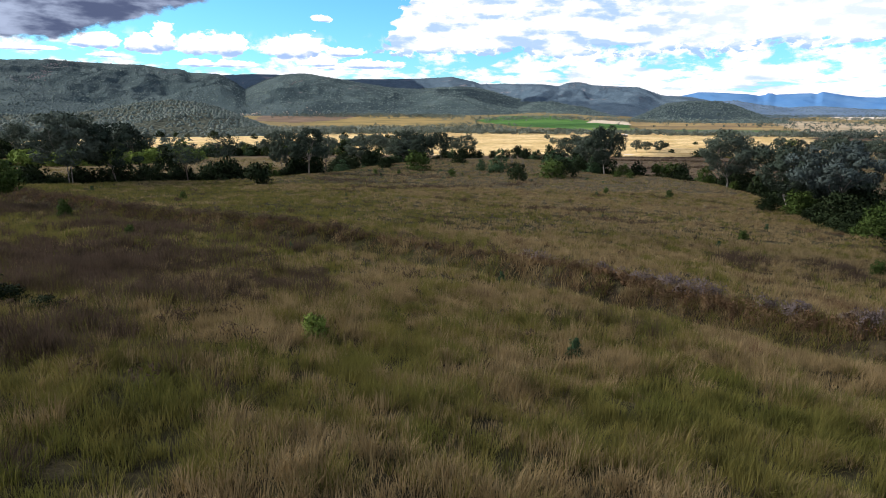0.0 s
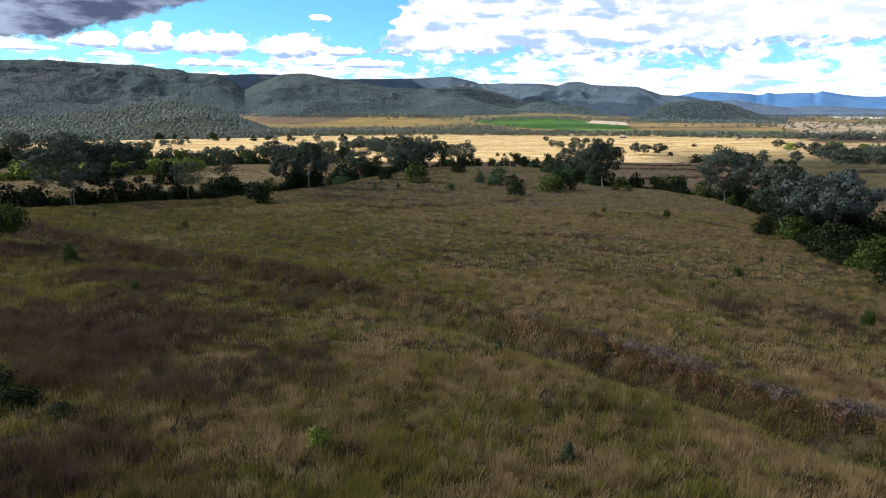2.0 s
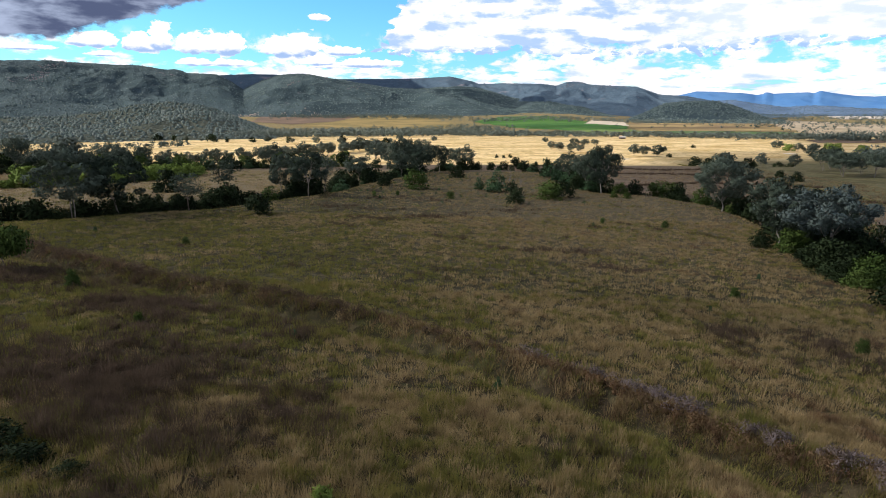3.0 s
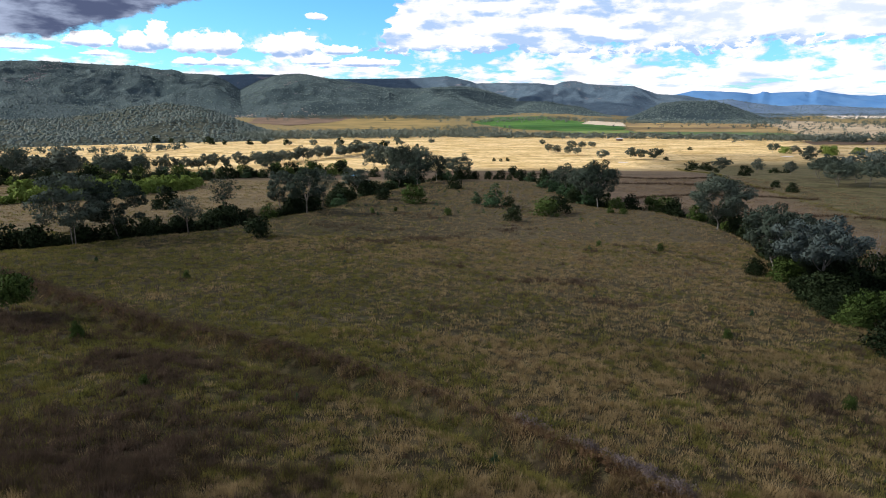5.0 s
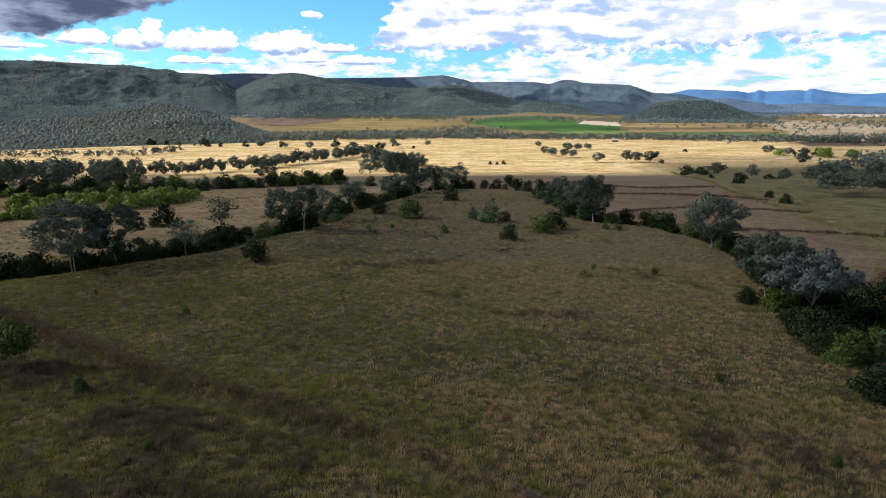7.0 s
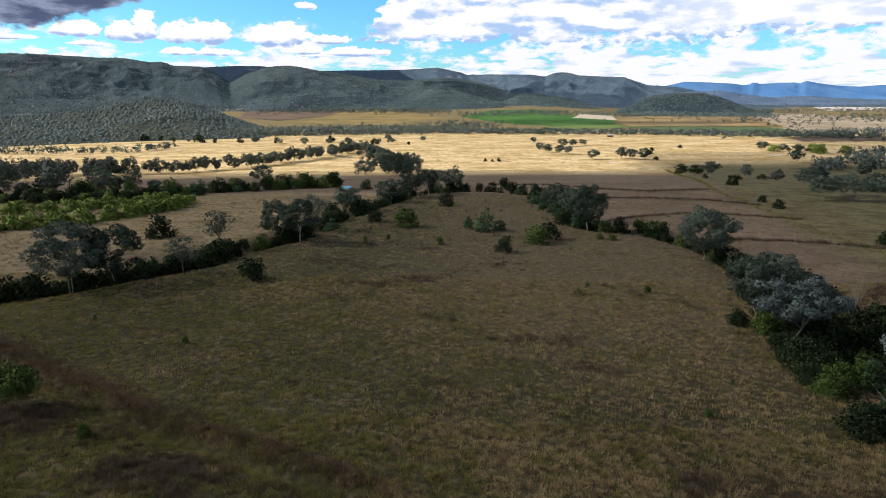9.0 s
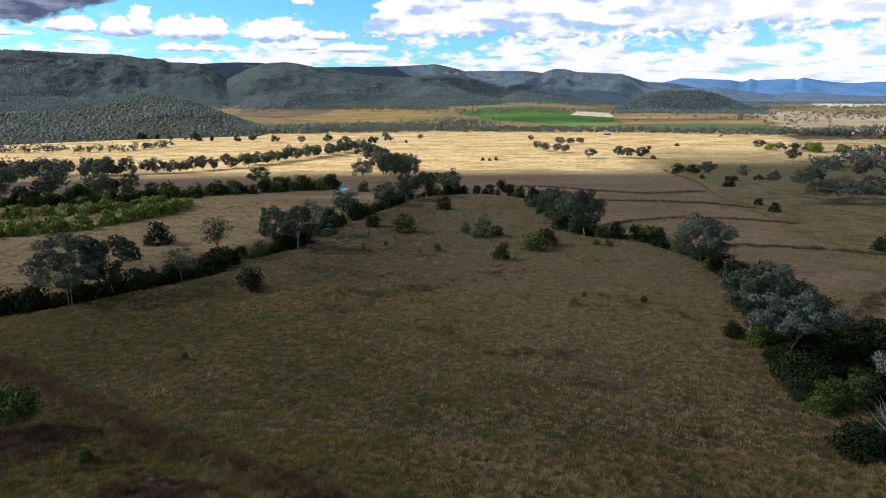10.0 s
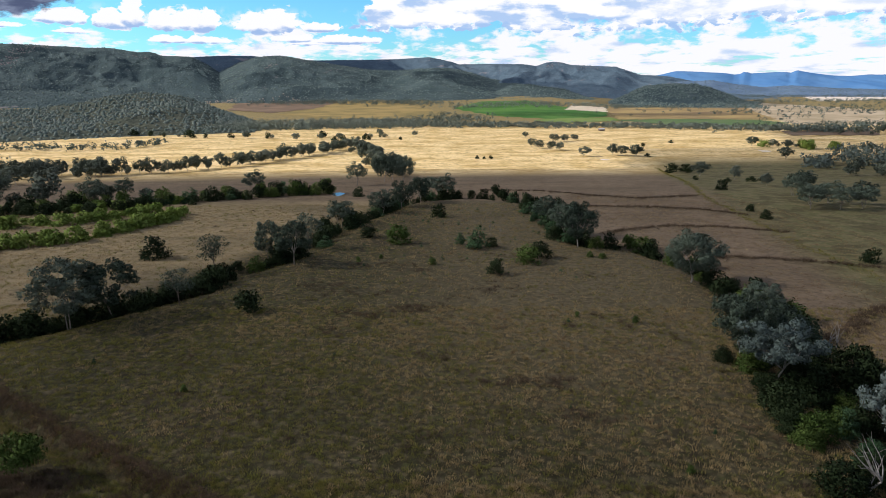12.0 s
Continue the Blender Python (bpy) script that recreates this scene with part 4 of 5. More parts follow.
# trees along the creek behind the left of the pasture: kind, x, y, height, width
for kind, x, y, hh, ww in [("gum", -66.5, 111, 13.4, 13.5), ("gum", -61.5, 118, 12, 12), ("sparse_gum", -51.5, 126, 8, 8), ("sparse_gum", -53.5, 154, 10.5, 9), ("gum", -43, 169, 12.5, 8),
                           ("gum", -35, 163, 12, 11), ("sparse_gum", -35, 184, 13.5, 10), ("gum", -30, 226, 10.5, 12), ("gum", -17, 252, 11, 12), ("round_gum", -9, 268, 13, 13),
                           ("round_gum", -1, 280, 13, 12), ("gum", 10, 296, 13, 12), ("gum", 4, 300, 10, 9), ("gum", -38, 362, 13.5, 13), ("round_gum", -24, 395, 18, 18), ("round_gum", -12, 400, 18, 17),
                           ("round_gum", -20, 425, 19, 18), ("gum", -86, 318, 12, 12)]:
    plant(kind, x, y, hh, ww, "trees along the left creek")
# trees along the right creek
for kind, x, y, hh, ww in [("round_gum", 48, 186, 15, 14), ("round_gum", 48, 203, 13, 13), ("gum", 46, 224, 12, 12), ("round_gum", 66.5, 146, 14, 16), ("round_gum", 55, 99, 11.6, 12),
                           ("blue_gum", 54, 86, 11, 14), ("round_gum", 62, 97, 10, 11), ("round_gum", 65, 106, 10, 10), ("gum", 69, 118, 9, 9), ("blue_gum", 57.5, 66, 12, 9.5),
                           ("bush", 66, 82, 6.5, 8), ("round_gum", 69, 70, 9, 10), ("dead_tree", 47.5, 57.5, 8, 6), ("dead_tree", 71, 98, 9, 4), ("gum", 66, 50, 13, 12)]:
    plant(kind, x, y, hh, ww, "trees along the right creek")
# bushes at the foot of the right creek's gums
for kind, x, y, hh, ww in [("bush", 49.5, 76.5, 4.6, 6.2), ("green_bush", 49.5, 69, 3.8, 5), ("bush", 66.6, 86, 7, 7), ("bush", 45, 57, 3.6, 5.6), ("green_bush", 53, 91.5, 3.6, 5), ("bush", 50, 95, 2.6, 3.4), ("pine", 55, 71.5, 5.5, 4.6),
                           ("bush", 56.8, 81, 5, 6), ("bush", 61, 74, 5.4, 7), ("pine", 52, 62.5, 5, 4.6), ("bush", 55, 58, 4.5, 5.6), ("bush", 70, 108, 5, 8), ("green_bush", 73, 118, 5, 9)]:
    plant(kind, x, y, hh, ww, "bushes along the right creek")
# bushes and small trees standing alone on the pasture
for kind, x, y, hh, ww in [("pine", 16.5, 184, 8.8, 7.5), ("pine", 11.5, 189, 5, 4), ("bush", 21, 187, 3, 4), ("green_bush", -8, 192, 6, 8), ("bush", -18, 201, 4, 5.6), ("bush", 6.3, 241, 5.4, 6), ("dead_tree", 23.2, 209, 6.5, 1.6), ("dead_tree", 26, 203, 4.5, 1.2),
                           ("bush", 18.2, 153, 4.3, 4.3), ("bush", -36, 121, 4.6, 6), ("bush", -75.4, 171, 6.3, 8), ("green_bush", 2.3, 163, 2, 2.4), ("small_tree", -42, 58, 4.7, 4.8),
                           ("green_bush", 29, 166, 4.8, 7.5), ("bush", 34, 172, 5, 6), ("bush", 126, 165, 4.6, 5), ("bush", 132.5, 232, 3.6, 4.8), ("bush", 135, 249, 3.2, 3.6), ("green_bush", 48, 172, 1.8, 2.2),
                           ("green_bush", 51, 170, 1.7, 2.4), ("bush", -78, 346, 4, 5), ("bush", -31, 300, 5, 6), ("bush", -15.4, 20.6, 0.8, 2.0), ("bush", -17.5, 21.6, 1.1, 2.6), ("bush", -13.2, 19.6, 0.5, 1.4)]:
    plant(kind, x, y, hh, ww, "bushes on the pasture")
# young green shrubs in the long grass
for x, y, hh in [(-4.1, 19.3, 0.9), (4.4, 19.6, 0.95), (3.1, 32, 0.9), (-32, 52, 1.5), (-34, 81, 1.1), (28.5, 115, 1.2), (31, 118, 1.3), (42, 115, 1.6), (30, 61, 1.2), (31, 43, 1.2), (24, 53, 0.8), (-15, 96, 0.7), (37, 70, 1.0),
                 (20, 77, 0.7), (-12, 170, 1.4), (-18, 166, 1.6), (-16, 161, 1.2), (-21, 41, 0.8), (-10, 40, 0.7), (26, 32, 0.8), (-52, 92, 1.2)]:
    conical = plant_rng.random() < 0.55 and y != 19.3 or y == 19.6
    if y == 19.3:
        tagged(plant("willow", x, y - 0.6, hh, hh, "young shrubs in the grass"), "small bright green shrub in the long dry grass", "shrub", "young shrubs in the grass")
        continue
    plant("pine" if conical else "green_bush", x, y, hh, hh * (0.65 if conical else 0.85), "young shrubs in the grass")
hedge([(43, 255), (44, 228), (45, 206), (46, 190)], 5.0, ["pine", "bush"], 5.0, 5.0, 2.0, "bushes along the right creek", 31)
seedlings = random.Random(12)
for _ in range(70):
    x, y = seedlings.uniform(-24, 42), seedlings.uniform(148, 268)
    hh = seedlings.uniform(0.6, 1.7)
    plant("seedling", x, y, hh, hh * 0.75, "seedlings on the spur")
# trees of the right-hand slope
for kind, x, y, hh, ww in [("far_gum", 202, 447, 11, 14), ("far_bush", 200, 490, 7, 13), ("far_bush", 213, 497, 7, 12), ("far_gum", 206, 403, 9.5, 8.5), ("bush", 157, 320, 5.3, 6.3), ("far_gum", 192, 340, 7.5, 8),
                           ("gum", 201, 322, 10, 14), ("gum", 164, 254, 10.5, 12), ("gum", 169, 262, 10, 13), ("gum", 174, 250, 10.5, 11), ("gum", 185, 252, 10, 11), ("gum", 181, 268, 10, 12), ("far_gum", 192, 262, 11, 11),
                           ("gum", 178, 290, 11, 12), ("gum", 190, 305, 11, 13), ("far_gum", 363, 613, 14, 15), ("far_bush", 176, 395, 3, 4), ("far_bush", 186, 372, 3, 4), ("far_bush", 205, 380, 3.5, 6), ("far_bush", 215, 385, 3, 5)]:
    plant(kind, x, y, hh, ww, "trees on the right slope")
# lone trees in the sunlit grass
for kind, x, y, hh, ww in [("far_gum", 172, 661, 11, 15), ("far_gum", 205, 668, 13, 14), ("far_gum", 213, 660, 12, 14), ("far_gum", 225, 656, 13, 17), ("far_bush", 236, 650, 4, 6), ("far_gum", 140, 745, 11, 14), ("far_gum", 152, 730, 11, 13),
                           ("far_gum", 160, 722, 10, 12), ("far_gum", 135, 770, 11, 12), ("far_gum", 149, 902, 9, 10), ("far_gum", -10, 940, 9, 10), ("far_bush", 57, 647, 4, 4), ("far_bush", 64, 645, 3.2, 3.4), ("far_bush", 71, 648, 4.2, 4.6),
                           ("far_gum", 175, 830, 11, 16), ("far_gum", 190, 835, 10, 14), ("far_gum", 205, 845, 9, 13), ("far_bush", 270, 760, 4, 6), ("far_bush", 320, 800, 4, 7)]:
    plant(kind, x, y, hh, ww, "trees in the sunlit grass")


hedge([(-118, 64), (-96, 82), (-77, 103), (-66, 114.5), (-57, 128), (-51, 141)], 1.9, ["bush"], 4.6, 6.2, 1.3, "bushes along the left creek", 1)
hedge([(-51, 141), (-47, 157), (-40, 170), (-35, 185)], 3.4, ["bush", "bush", "green_bush"], 5.0, 6.0, 1.8, "bushes along the left creek", 2)
hedge([(-35, 186), (-31, 214), (-20, 250), (-6, 287)], 3.0, ["bush", "bush", "pine"], 5.0, 6.0, 2.2, "bushes along the left creek", 3)
hedge([(-6, 287), (14, 296), (32, 296), (50, 280), (50, 240), (50, 200)], 2.7, ["pine", "bush", "bush", "pine"], 5.6, 5.2, 2.2, "bushes along the right creek", 4)
hedge([(48, 200), (53, 188), (66, 184), (74, 162), (74, 138)], 3.6, ["bush", "green_bush", "pine", "bush"], 4.6, 5.4, 1.8, "bushes along the right creek", 5)
hedge([(72, 136), (66, 110), (63, 90), (60, 70), (60, 52)], 2.9, ["bush", "bush", "green_bush"], 5.2, 6.0, 2.6, "bushes along the right creek", 6)
hedge([(57, 100), (51.5, 84), (49, 72), (50, 62)], 3.8, ["bush", "green_bush"], 2.7, 4.4, 0.9, "bushes along the right creek", 7)
hedge([(55, 63), (60, 57), (66, 60), (72, 66), (70, 76)], 2.4, ["bush", "bush", "green_bush"], 4.4, 5.4, 1.5, "bushes along the right creek", 32)
hedge([(49.5, 60), (51, 53), (56, 48), (64, 46)], 2.6, ["bush", "green_bush"], 3.4, 4.4, 1.0, "bushes along the right creek", 33)
# creek flat at the far left: willows in front, dark trees behind
hedge([(-165, 168), (-127, 184), (-110, 200), (-99, 226), (-95, 250)], 1.7, ["willow"], 4.0, 5.2, 1.8, "willows on the creek flat", 8)
hedge([(-200, 205), (-152, 220), (-126, 236), (-110, 258)], 2.0, ["willow"], 3.6, 5.5, 2.6, "willows on the creek flat", 9)
hedge([(-225, 246), (-175, 250), (-135, 264), (-104, 280)], 2.6, ["willow", "bush", "bush"], 3.8, 5.5, 3.0, "willows on the creek flat", 10)
hedge([(-200, 262), (-150, 265), (-118, 280), (-90, 296), (-62, 308), (-44, 316)], 2.2, ["bush", "pine", "green_bush"], 6.4, 6.6, 2.4, "dark trees on the creek flat", 11)
hedge([(-230, 270), (-180, 275), (-140, 282), (-118, 296)], 7.0, ["gum", "round_gum", "far_gum"], 12.0, 12.0, 4.0, "dark trees on the creek flat", 12)
hedge([(-330, 470), (-290, 430), (-260, 390), (-235, 340)], 13.0, ["far_gum"], 11.0, 12.0, 8.0, "dark trees on the creek flat", 13)
# rows of gums across the valley
hedge([(-400, 560), (-280, 530), (-228, 556), (-187, 590), (-158, 645), (-120, 705), (-90, 770)], 4.6, ["far_gum"], 12.0, 11.5, 5.0, "gum row in the valley", 14)
hedge([(-330, 520), (-287, 500), (-262, 545)], 5.0, ["far_gum"], 12.5, 12.0, 7.0, "gum row in the valley", 15)
hedge([(-85, 770), (-60, 695), (-42, 610), (-24, 500), (-16, 440)], 5.5, ["far_gum"], 11.0, 11.5, 6.5, "gum row in the valley", 18)
hedge([(-240, 935), (-120, 900), (-30, 1000)], 26.0, ["far_gum", "far_bush"], 9.0, 11.0, 16.0, "gum row in the valley", 19)
hedge([(330, 470), (350, 440), (318, 415)], 7.0, ["far_gum"], 12.0, 13.0, 6.0, "dark grove beyond the slope", 21)
hedge([(402, 745), (447, 725), (470, 690)], 6.0, ["far_gum", "willow"], 9.0, 12.0, 8.0, "pale trees beyond the slope", 22)
hedge([(-450, 1000), (-254, 938), (-200, 935)], 24.0, ["far_gum", "far_bush"], 9.0, 11.0, 10.0, "scattered trees in the sunlit grass", 23)
hedge([(-120, 860), (-54, 915), (-30, 905)], 13.0, ["far_bush", "far_gum"], 7.0, 9.0, 9.0, "scattered trees in the sunlit grass", 24)
hedge([(600, 870), (680, 900), (760, 980)], 22.0, ["far_gum"], 11.0, 13.0, 14.0, "pale trees beyond the slope", 25)


def woodland(name, line, count, spread, low, high, seed, label):
    """Trees too far to tell apart, in a belt along a line."""
    rng = np.random.default_rng(seed)
    pts = np.array(along(line, 4.0))
    at = pts[rng.integers(0, len(pts), count)] + rng.normal(size=(count, 2)) * spread
    z = height(at[:, 0], at[:, 1])
    size = rng.uniform(low, high, count)
    lumps = np.repeat(np.column_stack([at, z]), 5, 0)
    s5 = np.repeat(size, 5)
    lumps[:, :2] += rng.normal(size=(count * 5, 2)) * (s5 * 0.28)[:, None]
    lumps[:, 2] += s5 * rng.uniform(0.18, 0.8, count * 5)
    foot = np.repeat(np.column_stack([at, z + size * 0.35]), 5, 0)
    v, f, normals = leaf_cards(lumps, s5 * 0.27, 6, 2.6, 1.9, seed, hubs=foot)
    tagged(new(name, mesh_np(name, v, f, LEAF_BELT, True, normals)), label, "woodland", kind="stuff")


woodland("valley_woods", [(-560, 800), (-434, 775), (-370, 790), (-340, 850)], 60, 5, 8, 13, 16, "row of gums across the sunlit valley")
woodland("valley_woods", [(-610, 700), (-480, 640), (-400, 610)], 60, 8, 8, 13, 17, "loose row of gums across the valley")
woodland("valley_woods", [(345, 535), (376, 579), (420, 560), (470, 590), (440, 640), (520, 690)], 110, 9, 8, 14, 20, "dark grove of gums beyond the slope")
woodland("valley_woods", [(-900, 1120), (-600, 1110), (-335, 1110), (35, 1160), (200, 1120), (350, 1085), (470, 1040), (640, 960)], 1800, 20, 6, 12, 3, "belt of grey-green gums across the valley")
woodland("valley_woods", [(-1000, 1090), (-600, 1110), (-335, 1140)], 900, 40, 8, 15, 4, "belt of gums at the foot of the knoll")
woodland("valley_woods", [(-480, 1180), (-330, 1200), (-180, 1220), (-40, 1200)], 520, 38, 8, 15, 12, "dense gums beside the knoll")
woodland("valley_woods", [(-200, 1240), (35, 1260), (90, 1420)], 260, 40, 8, 14, 5, "loose gums beside the crop field")
woodland("valley_woods", [(560, 960), (700, 1000), (900, 1060), (1150, 1250)], 420, 40, 8, 15, 6, "dark gum belts on the right of the valley")
woodland("valley_woods", [(760, 1500), (1000, 1560), (1400, 1760), (1700, 1900)], 300, 150, 7, 13, 7, "scattered gums on bleached plains")
woodland("valley_woods", [(1150, 2300), (1500, 2350), (2200, 2400), (2600, 2900)], 500, 70, 9, 16, 8, "dark belts of gums on the far plain")
woodland("valley_woods", [(1400, 3200), (2200, 3000), (2900, 3200)], 500, 120, 9, 16, 9, "dark belts of gums on the far plain")
woodland("valley_woods", [(-480, 2000), (-200, 2060), (60, 1960)], 420, 60, 8, 14, 10, "gums at the foot of the main range")
woodland("valley_woods", [(100, 1760), (420, 1900), (700, 1960), (1000, 1980)], 420, 55, 8, 14, 11, "gums at the foot of the right-hand hills")


# ---- farm shed and bare sand in the valley ----
def box_mesh(name, sx, sy, sz, mat):
    bm = bmesh.new()
    bmesh.ops.create_cube(bm, size=1.0)
    bmesh.ops.scale(bm, vec=(sx, sy, sz), verts=bm.verts)
    bmesh.ops.translate(bm, vec=(0, 0, sz / 2), verts=bm.verts)
    bmesh.ops.bevel(bm, geom=bm.edges[:], offset=0.04, segments=1)
    me = bpy.data.meshes.new(name)
    bm.to_mesh(me)
    bm.free()
    me.materials.append(mat)
    return me


def gable_mesh(name, sx, sy, rise, mat):
    bm = bmesh.new()
    rows = []
    for x in (-sx / 2, sx / 2):
        rows.append([bm.verts.new(c) for c in ((x, -sy / 2, 0), (x, 0, rise), (x, sy / 2, 0), (x, sy / 2, -0.15), (x, 0, rise - 0.15), (x, -sy / 2, -0.15))])
    for i in range(6):
        bm.faces.new((rows[0][i], rows[0][(i + 1) % 6], rows[1][(i + 1) % 6], rows[1][i]))
    bm.faces.new(rows[0][::-1])
    bm.faces.new(rows[1])
    me = bpy.data.meshes.new(name)
    bm.to_mesh(me)
    bm.free()
    me.materials.append(mat)
    return me


def build_shed(x, y, turn):
    shed = new("farm_shed")
    tagged(shed, "small weathered farm shed with a pale iron roof", "shed")
    part("wall", box_mesh("wall", 9, 5, 2.8, plain_material("weathered_boards", (0.24, 0.17, 0.12))), shed)
    roof = part("roof", gable_mesh("roof", 10, 6, 1.3, plain_material("pale_iron", (0.75, 0.76, 0.78), 0.45, 0.5)), shed, "pale iron roof")
    roof.location = (0, 0, 2.85)
    shed.matrix_basis = pose(x, y, float(height(x, y)), 0, 0, turn)


build_shed(291, 1016, 12)
SAND = field_material("bare_sand", (0.80, 0.74, 0.64), (0.68, 0.60, 0.50), 0.3)


def sand_patch(x, y, rx, ry, label):
    bm = bmesh.new()
    ring = [bm.verts.new((px, py, float(height(px, py)) + 0.12)) for px, py in [(x + rx * math.cos(a) * (1 + 0.25 * math.sin(3 * a + x)), y + ry * math.sin(a)) for a in [i * math.pi / 12 for i in range(24)]]]
    hub = bm.verts.new((x, y, float(height(x, y)) + 0.2))
    for i in range(24):
        bm.faces.new((hub, ring[i], ring[(i + 1) % 24]))
    me = bpy.data.meshes.new("sand_patch")
    bm.to_mesh(me)
    bm.free()
    me.materials.append(SAND)
    tagged(new("sand_patch", me), label, "sand", "bare sand", "structure")


sand_patch(385, 693, 6.5, 7, "bare pale sand beside scrub")
sand_patch(185, 629, 4.5, 5, "bare pale bed of a dry dam")


# ---- pond ----
def build_pond():
    bm = bmesh.new()
    z = float(height(-42, 307)) + 0.25
    bm.faces.new([bm.verts.new((-42 + 3.0 * math.cos(a) * (1 + 0.2 * math.sin(3 * a)), 307 + 5.5 * math.sin(a), z)) for a in [i * math.pi / 12 for i in range(24)]])
    me = bpy.data.meshes.new("water")
    bm.to_mesh(me)
    bm.free()
    me.materials.append(WATER)
    tagged(new("water", me), "small farm pond reflecting the sky", "pond", kind="structure")


build_pond()


# ---- grass ----
def blades(name, at, tall, each, wide, spread, mat, seed, label, category="grass", lean=0.25, joints=False):
    """Tufts of grass: single blades, bent outwards, rooted on the ground."""
    rng = np.random.default_rng(seed)
    at, tall = np.asarray(at, float), np.asarray(tall, float)
    off = rng.normal(size=(len(at) * each, 2))
    root = np.repeat(at, each, 0) + off * spread
    n = len(root)
    h = np.repeat(tall, each) * rng.uniform(0.6, 1.15, n) * np.exp(-0.13 * (off ** 2).sum(1))
    ground = height(root[:, 0], root[:, 1]) - 0.03
    wind = rng.normal(size=(n, 2)) * lean * 0.7 + off * lean * 1.25 + np.repeat(rng.normal(size=(len(at), 2)) * 0.14, each, 0) + np.array([0.06, -0.02])
    turn = np.arctan2(wind[:, 1], wind[:, 0]) + np.pi / 2 + rng.normal(size=n) * 0.5
    w = np.stack([np.cos(turn), np.sin(turn), np.zeros(n)], -1) * (-wide * rng.uniform(0.6, 1.3, n) / 2)[:, None]
    foot = np.column_stack([root, ground])
    tip = foot + np.column_stack([wind * h[:, None], h])
    if joints:
        mid = foot + np.column_stack([wind * h[:, None] * 0.3, h * 0.6])
        v = np.stack([foot - w, foot + w, mid + w * 0.7, mid - w * 0.7, tip], 1).reshape(-1, 3)
        k = 5 * np.arange(n)[:, None]
        f = np.concatenate([k + [0, 1, 2], k + [0, 2, 3], k + [3, 2, 4]])
    else:
        v = np.stack([foot - w, foot + w, tip], 1).reshape(-1, 3)
        f = np.arange(3 * n).reshape(-1, 3)
    tagged(new(name, mesh_np(name, v, f, mat)), label, category, kind="stuff")


def scatter(near, far, count, seed, wide=0.80, extra=5.0):
    """Even random places in the wedge of pasture between two distances."""
    rng = np.random.default_rng(seed)
    y = np.sqrt(rng.uniform(near * near, far * far, count))
    x = rng.uniform(-1, 1, count) * (y * wide + extra)
    return np.stack([x, y], -1)


def kinds_at(p, seed):
    """Which grass grows where: patches at two sizes."""
    big = np.array([noise.fractal((a / 16, b / 20, seed), 1.0, 2.0, 3) for a, b in p])
    mid = np.array([noise.noise((a / 4.5, b / 5.5, seed + 3)) for a, b in p])
    small = np.array([noise.noise((a / 1.3, b / 1.3, seed + 9)) for a, b in p])
    rng = np.random.default_rng(77)
    each = rng.uniform(-1, 1, len(p))
    green = smooth_step(14, -24, p[:, 0]) * smooth_step(190, 30, p[:, 1])
    v = 0.35 * big + 0.55 * mid + 0.55 * small + 0.25 * each + 0.55 * green - 0.12
    weedy = 1.05 * np.exp(-((p[:, 0] + 18) / 11) ** 2 - ((p[:, 1] - 31) / 9) ** 2) + 0.4 * np.exp(-((p[:, 0] - 28) / 9) ** 2 - ((p[:, 1] - 44) / 7) ** 2)
    for cx, cy, rx, ry, k in ((-43, 56, 12, 8, 0.95), (-22, 46, 9, 5, 0.8), (-11, 17, 5, 4, 0.6), (-8, 24, 6, 4, 0.5), (30, 47, 9, 3, 0.3), (-12, 163, 15, 5, 0.8), (-1, 123, 8, 5, 0.75), (19, 142, 4, 9, 0.7), (15, 86, 6, 3, 0.65), (24, 86, 5, 3, 0.6), (-24, 143, 7, 4, 0.95), (-16, 136, 5, 3, 0.9), (7, 130, 6, 4, 1.0), (13, 138, 5, 4, 1.0), (-3, 156, 8, 4, 0.9), (-15, 119, 5, 3, 0.85), (-17, 109, 4, 3, 0.8), (19, 74, 3, 2.5, 0.9), (23.5, 74, 3, 2.5, 0.9)):
        weedy = weedy + k * np.exp(-((p[:, 0] - cx) / rx) ** 2 - ((p[:, 1] - cy) / ry) ** 2)
    weedy = weedy - 0.8 * smooth_step(19, 13, p[:, 1]) * smooth_step(-5, 0, p[:, 0])
    plum = (0.35 * big + 0.5 * mid + 0.3 * small + 0.35 * each + 0.8 * weedy) > 0.62
    out = np.where(v > 0.05, 1, 0)
    out = np.where(v < -0.62, 2, out)
    return np.where(plum, 3, out)


